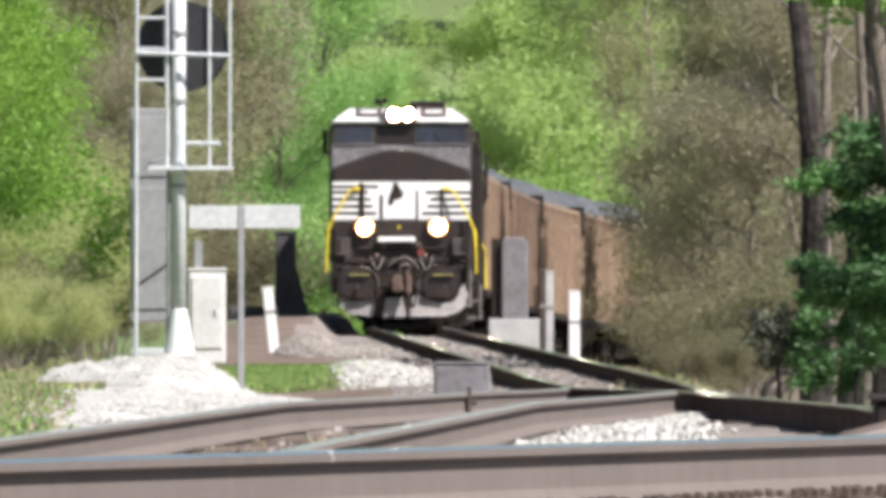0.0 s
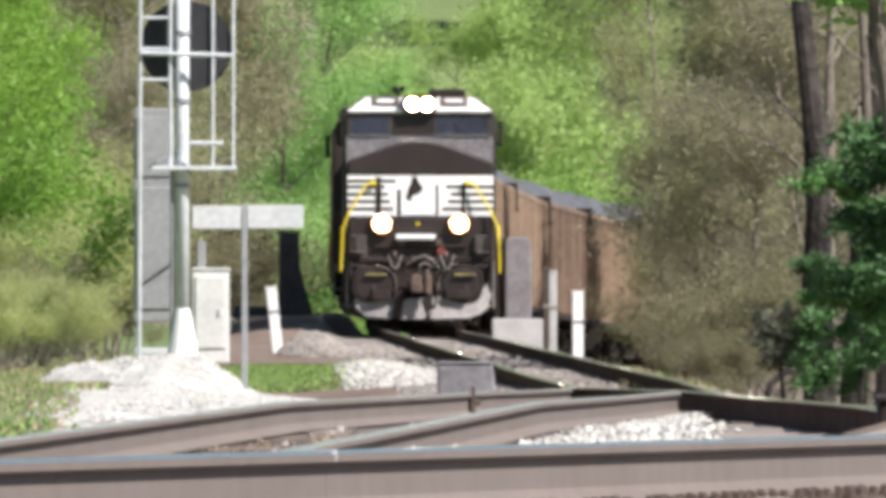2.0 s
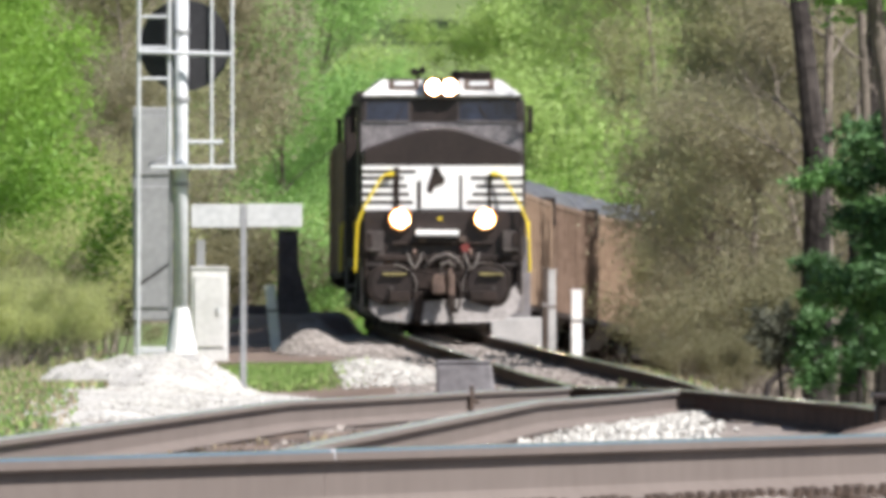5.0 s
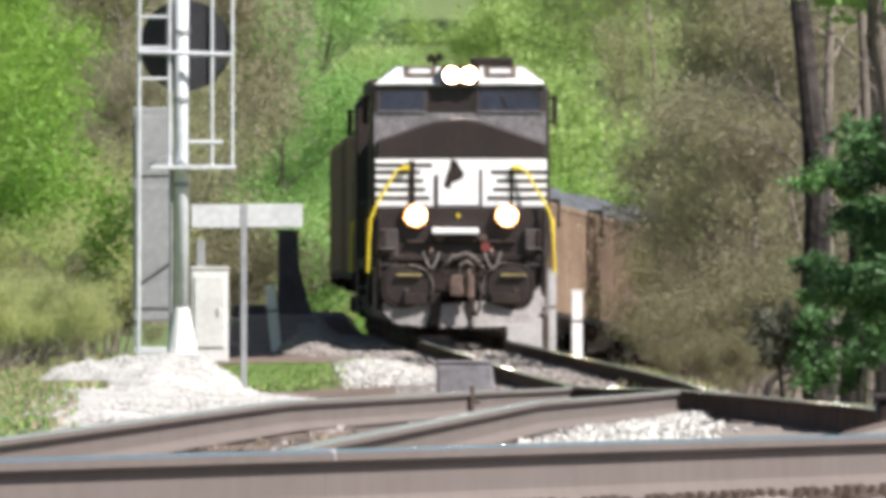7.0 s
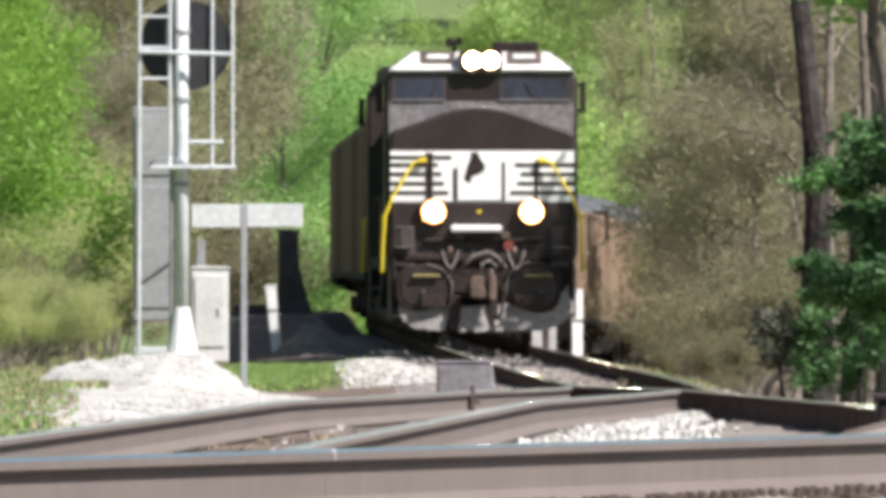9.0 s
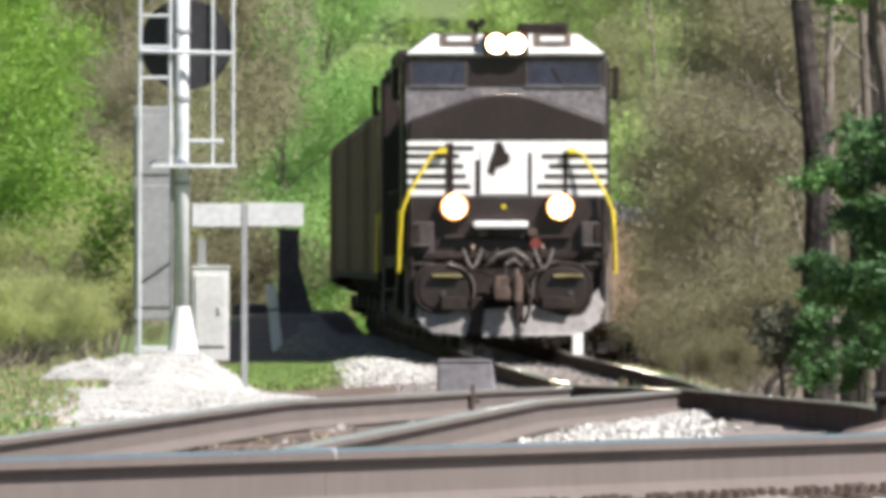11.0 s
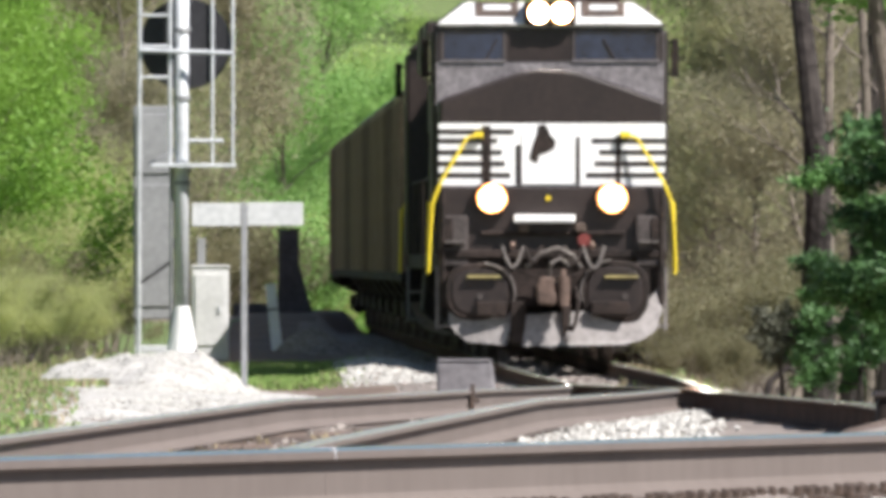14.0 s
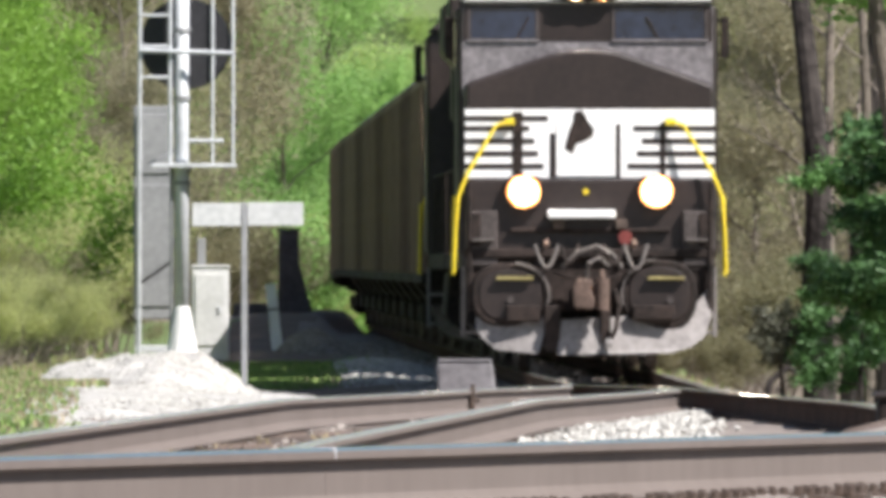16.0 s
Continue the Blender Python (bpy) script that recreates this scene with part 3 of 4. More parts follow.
    part("window_band", prism(bmesh.new(), [(-1.49, 3.955), (1.49, 3.955), (1.49, 4.335), (1.40, 4.40), (-1.40, 4.40), (-1.49, 4.335)], 1.584, 1.60), M_BLACK, cab)
    for x0, x1 in ((-1.56, -1.545), (1.545, 1.56)):
        part("cab_side", boxes((x0, x1, 1.75, 4.6, 1.45, 4.34)), M_BLACK, cab)
    roof = bmesh.new()
    lo = [(-1.54, 1.50, 4.42), (1.54, 1.50, 4.42), (1.54, 4.7, 4.42), (-1.54, 4.7, 4.42)]
    hi = [(-1.12, 2.0, 4.74), (1.12, 2.0, 4.74), (1.12, 4.6, 4.78), (-1.12, 4.6, 4.78)]
    a, b = [roof.verts.new(v) for v in lo], [roof.verts.new(v) for v in hi]
    roof.faces.new(a[::-1]), roof.faces.new(b)
    for i in range(4):
        j = (i + 1) % 4
        roof.faces.new((a[i], a[j], b[j], b[i]))
    bmesh.ops.bevel(roof, geom=roof.edges[:], offset=0.03, segments=2, affect="EDGES", profile=0.5)
    part("cab_roof", roof, M_BLACK, cab)
    for sx in (-1, 1):
        x0, x1 = sorted((sx * (0.33 if sx > 0 else 0.62), sx * 1.40))
        w = part("windscreen", boxes((x0, x1, 1.578, 1.60, 3.98, 4.36), bevel=0.01), M_GLASS, cab, "dark reflecting windscreen")
        part("window_sill", boxes((x0 - 0.04, x1 + 0.04, 1.56, 1.596, 3.945, 3.975), bevel=0.006), M_CABGREY, w)
        part("window_frame", boxes((x0 - 0.04, x1 + 0.04, 1.57, 1.596, 4.36, 4.40), (x0 - 0.04, x0, 1.57, 1.596, 3.98, 4.36), (x1, x1 + 0.04, 1.57, 1.596, 3.98, 4.36)), M_DUSTY, w)
        # half of the roof slope, sun sheen painted in pale, with its number board and bar
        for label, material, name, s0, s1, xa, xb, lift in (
                ("dusty roof slope, pale with sun sheen put into its colour", M_SHEEN, "roof_sheen", 0.04, 0.95, 0.02, 9.0, 0.0), ("brown shaded number board", M_PLATE, "number_board", 0.34, 0.90, 0.42, 0.98, 0.03),
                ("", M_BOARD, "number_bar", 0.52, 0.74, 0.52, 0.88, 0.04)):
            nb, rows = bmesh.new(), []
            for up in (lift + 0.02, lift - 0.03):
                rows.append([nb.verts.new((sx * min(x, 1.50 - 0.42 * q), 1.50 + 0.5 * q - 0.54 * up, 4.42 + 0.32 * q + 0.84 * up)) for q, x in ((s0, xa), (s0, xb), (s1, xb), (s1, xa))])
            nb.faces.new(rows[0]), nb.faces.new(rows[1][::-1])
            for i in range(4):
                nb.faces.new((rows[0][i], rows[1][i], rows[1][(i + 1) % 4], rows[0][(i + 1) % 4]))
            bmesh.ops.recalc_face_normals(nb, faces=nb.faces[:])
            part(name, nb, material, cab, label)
        part("mirror", boxes((min(sx * 1.60, sx * 1.70), max(sx * 1.60, sx * 1.70), 1.9, 1.96, 3.75, 4.25), bevel=0.01), M_GRIME, cab)
        for z in (3.8, 4.2):
            part("mirror_arm", rods(((sx * 1.54, 2.0, z), (sx * 1.66, 1.93, z), 0.015)), M_GRIME, cab)
        part("side_window", boxes((min(sx * 1.555, sx * 1.575), max(sx * 1.555, sx * 1.575), 2.3, 3.6, 3.65, 4.25), bevel=0.006), M_GLASS, cab)
        part("wiper", rods(((sx * 0.85, 1.57, 3.98), (sx * 0.70, 1.565, 4.25), 0.012)), M_GRIME, cab)
    head = part("headlight", boxes((-0.34, 0.34, 1.42, 1.9, 4.43, 4.76), bevel=0.04), M_GRIME, cab)
    for x in (-0.15, 0.15):
        part("lens", rods(((x, 1.40, 4.595), (x, 1.43, 4.595), 0.118), seg=24), M_LAMP, head, "glowing warm white lamp lens")
        # added halo ring behind each headlight lens
        part("halo_ring", rods(((x, 1.412, 4.595), (x, 1.435, 4.595), 0.148), seg=24), M_HALO, head)
    part("horn", rods(((-0.5, 3.4, 4.9), (-0.5, 2.9, 4.9), 0.03, 0.08), ((-0.35, 3.4, 4.92), (-0.35, 2.85, 4.92), 0.03, 0.07), ((-0.42, 3.3, 4.75), (-0.42, 3.3, 4.92), 0.03)), M_GRIME, cab)
    part("air_conditioner", boxes((0.2, 0.95, 3.0, 3.9, 4.74, 4.92), bevel=0.04), M_GRIME, cab)
    # long hood and radiator wings
    hood = part("long_hood", prism(bmesh.new(), [(-0.92, 1.42), (0.92, 1.42), (0.92, 4.2), (0.6, 4.45), (-0.6, 4.45), (-0.92, 4.2)], 4.6, 20.6, 0.03), M_BLACK, loco, "black long hood")
    part("radiator", prism(bmesh.new(), [(-1.0, 3.5), (1.0, 3.5), (1.5, 4.0), (1.5, 4.62), (-1.5, 4.62), (-1.5, 4.0)], 15.6, 20.4, 0.03), M_BLACK, hood)
    for k in range(9):
        y = 5.2 + 1.1 * k
        for x0, x1 in ((-0.945, -0.915), (0.915, 0.945)):
            part("hood_door", boxes((x0, x1, y, y + 1.0, 1.9, 3.7), bevel=0.005), M_BLACK, hood)
    part("exhaust_stack", boxes((-0.35, 0.35, 10.0, 11.0, 4.4, 4.62), bevel=0.03), M_GRIME, hood)
    for x0, x1 in ((-1.25, -0.9), (0.9, 1.25)):
        part("blower_housing", boxes((x0, x1, 5.0, 7.2, 3.2, 4.2), bevel=0.05), M_BLACK, hood)
    # yellow front handrails, deck rails and stanchions
    for sx in (-1, 1):
        pts = [(sx * x, y, z) for x, y, z in ((0.98, -0.10, 2.98), (1.12, -0.14, 2.93), (1.28, -0.2, 2.66), (1.46, -0.28, 2.36), (1.57, -0.32, 2.08), (1.60, -0.32, 1.7), (1.62, -0.3, 1.18))]
        part("handrail", pipe(pts, 0.022), M_YELLOW, loco, "yellow bent grab rail")
        part("rail_bracket", boxes((min(sx * 0.9, sx * 1.02), max(sx * 0.9, sx * 1.02), -0.12, 0.0, 2.94, 3.02), bevel=0.01), M_YELLOW, loco)
        part("rear_handrail", pipe([(sx * 1.60, 0.55, 2.1), (sx * 1.62, 0.55, 1.15)], 0.025), M_YELLOW, loco)
        rails = [((sx * 1.46, 5.0, 2.45), (sx * 1.46, 20.8, 2.45), 0.02)]
        rails += [((sx * 1.46, y, 1.42), (sx * 1.46, y, 2.45), 0.018) for y in np.arange(5.0, 21, 1.75)]
        part("walkway_rail", rods(*rails, seg=6), M_GRIME, loco)
        part("side_step", boxes((min(sx * 1.15, sx * 1.52), max(sx * 1.15, sx * 1.52), 0.3, 0.9, 0.45, 0.49), (min(sx * 1.15, sx * 1.52), max(sx * 1.15, sx * 1.52), 0.3, 0.9, 0.85, 0.89), (min(sx * 1.48, sx * 1.52), max(sx * 1.48, sx * 1.52), 0.28, 0.32, 0.42, 1.25), (min(sx * 1.48, sx * 1.52), max(sx * 1.48, sx * 1.52), 0.88, 0.92, 0.42, 1.25)), M_PLOW, loco)
    return loco


# ---- coal cars ----
CAR = 16.2


def build_coal_car(paint, label):
    car = thing("coal_car", Matrix(), label, "freight car", "coal cars of the train")
    L = CAR / 2 - 0.55
    tub = bmesh.new()
    box(tub, -1.50, -1.46, -L, L, 1.15, 3.72), box(tub, 1.46, 1.50, -L, L, 1.15, 3.72)
    for sy in (-1, 1):
        y0, y1 = sorted((sy * (L - 0.04), sy * L))
        box(tub, -1.46, 1.46, y0, y1, 1.6, 3.72)
    box(tub, -1.46, 1.46, -L, L, 1.15, 1.25)
    part("tub", tub, paint, car)
    for sx in (-1, 1):
        x0, x1 = sorted((sx * 1.44, sx * 1.58))
        part("top_chord", boxes((x0, x1, -L, L, 3.72, 3.84), bevel=0.015), paint, car)
        part("side_sill", boxes((x0, x1, -L, L, 1.02, 1.16), bevel=0.015), M_GRIME, car)
        for k in range(12):
            y = -L + 0.05 + (2 * L - 0.2) * k / 11
            part("side_post", boxes((min(sx * 1.5, sx * 1.6), max(sx * 1.5, sx * 1.6), y - 0.05, y + 0.07, 1.16, 3.72), bevel=0.01), paint, car)
    for sy in (-1, 1):
        y0, y1 = sorted((sy * (L - 0.02), sy * (L + 0.12)))
        part("end_beam", boxes((-1.55, 1.55, y0, y1, 3.70, 3.86), bevel=0.01), M_GRIME, car)
        part("end_sill", boxes((-1.5, 1.5, y0, y1, 1.0, 1.25), bevel=0.01), M_GRIME, car)
        for x in (-1.44, -0.35, 0.35, 1.44):
            part("end_post", boxes((x - 0.06, x + 0.06, y0, y1, 1.25, 3.70), bevel=0.01), M_GRIME, car)
        part("ladder", rods(*[((1.40, sy * (L + 0.16), z), (1.0, sy * (L + 0.16), z), 0.014) for z in np.arange(1.2, 3.7, 0.4)], seg=5), M_GRIME, car)
        part("coupler", boxes((-0.13, 0.13, min(sy * L, sy * (L + 0.55)), max(sy * L, sy * (L + 0.55)), 0.75, 1.02), bevel=0.02), M_GRIME, car)
        yc = sy * (L - 1.7)
        truck = part("truck_frame", boxes((-1.15, -0.98, yc - 1.3, yc + 1.3, 0.38, 0.66), (0.98, 1.15, yc - 1.3, yc + 1.3, 0.38, 0.66), (-0.98, 0.98, yc - 0.22, yc + 0.22, 0.40, 0.8), (-0.4, 0.4, yc - 0.4, yc + 0.4, 0.8, 1.16), bevel=0.03), M_GRIME, car)
        for k in (-0.89, 0.89):
            wheelset(truck, yc + k, 0.457)
    part("brake_platform", boxes((0.9, 1.62, -L - 0.22, -L + 0.10, 3.30, 3.36), (1.20, 1.60, -L - 0.10, -L - 0.02, 3.36, 3.98), bevel=0.01), M_GRIME, car)
    part("hopper_bay", prism(bmesh.new(), [(-1.3, 1.16), (-0.8, 0.5), (0.8, 0.5), (1.3, 1.16)], -2.6, 2.6, 0.03), M_GRIME, car)
    nx, ny = 9, 40
    bm = bmesh.new()
    grid = []
    for j in range(ny):
        row = []
        for i in range(nx):
            x, y = -1.455 + 2.91 * i / (nx - 1), -L + 0.045 + (2 * L - 0.09) * j / (ny - 1)
            z = 3.62 + 0.86 * (1 - (x / 1.46) ** 4) * (1 - (y / L) ** 8) + 0.10 * noise.noise((x * 2, y * 1.2, 2)) * (1 - (x / 1.46) ** 2)
            row.append(bm.verts.new((x, y, z)))
        grid.append(row)
    for j in range(ny - 1):
        for i in range(nx - 1):
            bm.faces.new((grid[j][i], grid[j][i + 1], grid[j + 1][i + 1], grid[j + 1][i]))
    part("coal_load", bm, M_COAL, car, "heaped black coal load")
    return car


lead = build_locomotive()
CARS = []
tan_car = build_coal_car(M_TAN, "tan steel coal car heaped with coal behind the locomotives")
brown_car = build_coal_car(M_BROWN, "faded brown steel coal car heaped with coal in the train")
trail = copy_thing(lead, Matrix())
tagged(trail, "black trailing diesel locomotive coupled behind the leading one")
for i in range(24):
    CARS.append((tan_car if i == 0 else brown_car if i == 1 else copy_thing(tan_car if i % 3 != 1 else brown_car, Matrix())))


# ---- signal, boxes and signs beside the line ----
def build_signal():
    d = 360.0
    s = F / d
    base = at(322, 645, d)
    base.z = ground_z(base.x, d) - 0.02
    sig = thing("railway_signal", Matrix.Translation(base), "silver signal mast with ladder, work platform and round black head", "signal")

    def lx(px):
        return (px - 322) / s

    def lz(py):
        return EYE_Z - (py - HORIZON) / s - base.z
    top = lz(-160)
    part("mast", rods(((0, 0, 0), (0, 0, top), 0.10), seg=16), M_ALU, sig, smooth=True)
    part("mast_base", rods(((0, 0, 0), (0, 0, lz(545)), 0.27, 0.11), ((0, 0, 0), (0, 0, lz(632)), 0.32), seg=16), M_WHITE, sig)
    for py in (60, 180, 330):
        part("collar", rods(((0, 0, lz(py)), (0, 0, lz(py) + 0.06), 0.125), seg=16), M_BOXGREY, sig)
    head = part("signal_head", rods(((lx(328), 0.30, lz(80)), (lx(328), 0.36, lz(80)), 0.65), seg=48), M_SIGDISC, sig, "round black signal backing disc")
    for a in (90, 210, 330, 30, 150, 270):
        c = Vector((lx(328) + 0.42 * math.cos(radians(a)), 0.36, lz(75) + 0.42 * math.sin(radians(a))))
        part("lens_hood", rods((c, c + Vector((0, 0.22, 0)), 0.10), seg=14), M_SIGDISC, head)
    part("head_bracket", boxes((-0.1, 0.1, 0.05, 0.32, lz(75) - 0.05, lz(75) + 0.05)), M_BOXGREY, sig)
    ladder = part("ladder", rods(((lx(246), -0.2, 0.02), (lx(248), -0.2, top), 0.028), ((lx(301), -0.2, lz(292)), (lx(301), -0.2, top), 0.028), seg=8), M_STEEL, sig)
    for k in range(40):
        z = lz(30) - 0.44 * k + 1.32
        if z > lz(150):
            part("rung", rods(((lx(247), -0.2, z), (lx(301), -0.2, z), 0.024), seg=6), M_STEEL, ladder)
    plat = part("platform", boxes((lx(268), lx(418), -0.28, 0.28, lz(299), lz(292)), bevel=0.006), M_ALU, sig, "grated work platform")
    part("railing", rods(*[((lx(x), y, lz(294)), (lx(x), y, lz(-20)), 0.02) for x, y in ((376, -0.26), (412, -0.26), (412, 0.26), (376, 0.26))],
                         ((lx(250), -0.26, lz(92)), (lx(412), -0.26, lz(97)), 0.032), ((lx(412), -0.26, lz(97)), (lx(412), 0.26, lz(97)), 0.02),
                         ((lx(335), -0.26, lz(252)), (lx(396), -0.26, lz(252)), 0.03), seg=8), M_ALU, plat)
    part("brace", rods(((lx(262), 0, lz(294)), (0, 0, lz(262)), 0.025), ((lx(340), 0, lz(294)), (0, 0, lz(330)), 0.025), seg=6), M_BOXGREY, sig)
    part("conduit", pipe([(lx(246), 0.14, lz(505)), (lx(300), 0.12, lz(468)), (lx(328), -0.05, lz(360))], 0.02), M_GRIME, sig)
    part("conduit", pipe([(lx(304), 0.0, 0.05), (lx(304), 0.0, lz(290))], 0.035), M_BOXGREY, sig)
    return sig


def build_tall_cabinet():
    d = 372.0
    s = F / d
    b = at(271, 640, d)
    b.z = ground_z(b.x, d)
    t = thing("equipment_cabinet", Matrix.Translation(b), "tall grey steel equipment cabinet raised on short legs", "cabinet")

    def lz(py):
        return EYE_Z - (py - HORIZON) / s - b.z
    part("body", boxes((-0.29, 0.29, 0.0, 0.55, lz(568), lz(190)), bevel=0.02), M_BOXGREY, t)
    part("door", boxes((-0.25, 0.25, -0.025, -0.002, lz(545), lz(330)), bevel=0.01), M_BOXGREY, t)
    part("upper_door", boxes((-0.25, 0.25, -0.025, -0.002, lz(310), lz(205)), bevel=0.01), M_BOXGREY, t)
    part("sill", boxes((-0.27, 0.27, -0.05, 0.5, lz(626), lz(614)), bevel=0.01), M_ALU, t, "pale base plate")
    for x in (-0.27, 0.23):
        part("leg", boxes((x, x + 0.05, 0.05, 0.5, -0.1, lz(568)), bevel=0.008), M_BOXGREY, t)


def build_white_box():
    d = 424.0
    s = F / d
    b = at(372, 640, d)
    b.z = ground_z(b.x, d)
    t = thing("relay_box", Matrix.Translation(b), "white painted relay box beside the signal mast", "relay box")
    h = EYE_Z - (472 - HORIZON) / s - b.z
    part("body", boxes((-0.31, 0.31, -0.2, 0.25, 0.0, h - 0.04), bevel=0.02), M_PALE, t)
    part("lid", boxes((-0.33, 0.33, -0.22, 0.27, h - 0.04, h), bevel=0.012), M_PALE, t)
    part("door", boxes((-0.25, 0.25, -0.225, -0.202, 0.25, h - 0.15), bevel=0.008), M_PALE, t)
    part("latch", boxes((0.13, 0.17, -0.25, -0.226, h * 0.5, h * 0.5 + 0.12), bevel=0.005), M_STEEL, t)
    part("junction_box", boxes((-0.22, -0.08, 0.0, 0.12, h, h + 0.45), bevel=0.01), M_BOXGREY, t)


def build_board_sign():
    d = 302.0
    s = F / d
    b = at(432, 655, d)
    b.z = ground_z(b.x, d)
    t = thing("board_sign", Matrix.Translation(b), "two blank white boards on a thin grey post", "sign")

    def lz(py):
        return EYE_Z - (py - HORIZON) / s - b.z
    part("post", boxes((-0.035, 0.035, -0.03, 0.03, -0.2, lz(361)), bevel=0.008), M_BOXGREY, t)
    part("board", boxes((-0.62, -0.04, -0.02, 0.02, lz(403), lz(362)), bevel=0.006), M_BOARD, t)
    part("board", boxes((0.04, 0.70, -0.02, 0.02, lz(402), lz(361)), bevel=0.006), M_BOARD, t)
    part("clamp", boxes((-0.06, 0.06, 0.02, 0.05, lz(395), lz(370))), M_GRIME, t)


def build_marker(px, d, top, wide, label, m=M_WHITE, tilt=0.0):
    s = F / d
    b = at(px, 630, d)
    b.z = ground_z(b.x, d)
    t = thing("marker_post", Matrix.Translation(b) @ pose(0, 0, 0, 0, tilt, 0), label, "marker post", "marker posts")
    h = EYE_Z - (top - HORIZON) / s - b.z
    part("post", boxes((-wide / 2, wide / 2, -0.03, 0.03, -0.1, h), bevel=0.015), m, t)
    part("cap", boxes((-wide / 2 - 0.012, wide / 2 + 0.012, -0.042, 0.042, h, h + 0.04), bevel=0.008), m, t)
    part("band", boxes((-wide / 2 - 0.004, wide / 2 + 0.004, -0.034, 0.034, h * 0.62, h * 0.66)), M_PLOW, t)


def build_switch_machine():
    """Dark housing on the shaded side of the line."""
    d = 560.0
    b = at(512, 560, d)
    b.z = ground_z(b.x, d)
    s = F / d
    t = thing("switch_stand", Matrix.Translation(b), "black switch stand housing widening to its base", "switch stand")

    def lz(py):
        return EYE_Z - (py - HORIZON) / s - b.z
    bm = bmesh.new()
    prism(bm, [(-0.28, 0), (0.52, 0), (0.42, lz(530)), (0.22, lz(470)), (0.21, lz(412)), (-0.24, lz(412)), (-0.24, lz(500))], -0.25, 0.25, 0.02)
    part("housing", bm, M_IRON, t)
    part("lid", boxes((-0.27, 0.24, -0.28, 0.28, lz(412), lz(407)), bevel=0.01), M_IRON, t)
    part("foot", boxes((-1.25, -0.30, -0.25, 0.25, -0.1, lz(540)), bevel=0.03), M_IRON, t)


def build_grey_case():
    d = 572.0
    s = F / d
    b = at(908, 590, d)
    b.z = ground_z(b.x, d) - 0.3
    t = thing("instrument_case", Matrix.Translation(b), "pale grey rounded instrument case on a dark post", "instrument case")
    h = EYE_Z - (418 - HORIZON) / s - b.z
    bm = bmesh.new()
    low = EYE_Z - (562 - HORIZON) / s - b.z
    prism(bm, [(-0.19, low), (0.41, low), (0.41, h - 0.16), (0.33, h), (-0.12, h), (-0.19, h - 0.1)], -0.22, 0.26, 0.04)
    part("body", bm, M_SLATE, t, smooth=False)
    part("post", boxes((-0.42, -0.20, -0.10, 0.10, 0, h - 0.02), bevel=0.03), M_GRIME, t)
    part("foot", boxes((-0.48, 0.66, -0.35, 0.35, 0.0, low), bevel=0.03), M_CONCRETE, t, "pale concrete footing")


def build_concrete_box():
    d = 262.0
    s = F / d
    b = at(825, 682, d)
    t = thing("trackside_box", Matrix.Translation((b.x, d, ground_z(b.x, d))), "low weathered grey box lying beside the rail", "box")
    h = EYE_Z - (638 - HORIZON) / s - ground_z(b.x, d)
    part("body", prism(bmesh.new(), [(-0.29, -0.05), (0.33, -0.05), (0.27, h - 0.03), (-0.31, h - 0.03)], -0.2, 0.2, 0.03), M_SLATE, t)
    part("lid", boxes((-0.30, 0.26, -0.21, 0.21, h - 0.03, h), bevel=0.012), M_SLATE, t)


build_signal()
build_tall_cabinet()
build_white_box()
build_board_sign()
build_marker(491, 488, 508, 0.20, "white leaning marker post by the curve, beside the passing train", tilt=-6.0)
build_marker(1022, 517, 516, 0.22, "white marker post on the sunny side of the line")
build_marker(978, 535, 480, 0.16, "weathered pale marker post on the sunny side of the line", M_CONCRETE)
build_marker(966, 534, 476, 0.12, "dark brown timber stub post by the line", M_TIE)
build_switch_machine()
build_grey_case()
build_concrete_box()


# ---- stones, gravel heap, weeds ----
def stuff(name, verts, faces, material, label, category):
    me = bpy.data.meshes.new(name)
    me.from_pydata(verts, [], faces)
    me.materials.append(material)
    return tagged(new(name, me), label, category, kind="stuff")


def stones(name, spots, material, label):
    rnd = random.Random(len(spots))
    verts, faces = [], []
    for x, y, z, r in spots:
        k = len(verts)
        for v in ((1, 0, 0), (-1, 0, 0), (0, 1, 0), (0, -1, 0), (0, 0, 1), (0, 0, -1)):
            verts.append((x + r * (v[0] * rnd.uniform(.6, 1.2) + rnd.uniform(-.4, .4)), y + r * (v[1] * rnd.uniform(.6, 1.2) + rnd.uniform(-.4, .4)), z + r * (v[2] * rnd.uniform(.5, .9) + rnd.uniform(-.3, .3))))
        for a, b, c in ((0, 2, 4), (2, 1, 4), (1, 3, 4), (3, 0, 4), (2, 0, 5), (1, 2, 5), (3, 1, 5), (0, 3, 5)):
            faces.append((k + a, k + b, k + c))
    stuff(name, verts, faces, material, label, "ballast")


def heap_z(x, d):
    """The gravel heap under the signal: a long low bank with a rough top."""
    p = at(276, 700, 305)
    u, v = (x - p.x) / 1.42, (d - 305) / 16.0
    q = max(0.0, 1 - u * u - v * v)
    return ground_z(x, d) + 0.33 * q ** 0.65 + ((0.10 * noise.noise((x * 1.1, d * 0.12, 4)) + 0.07 * noise.noise((x * 3.5, d * 0.6, 1))) * min(1, q * 3) if q else 0)


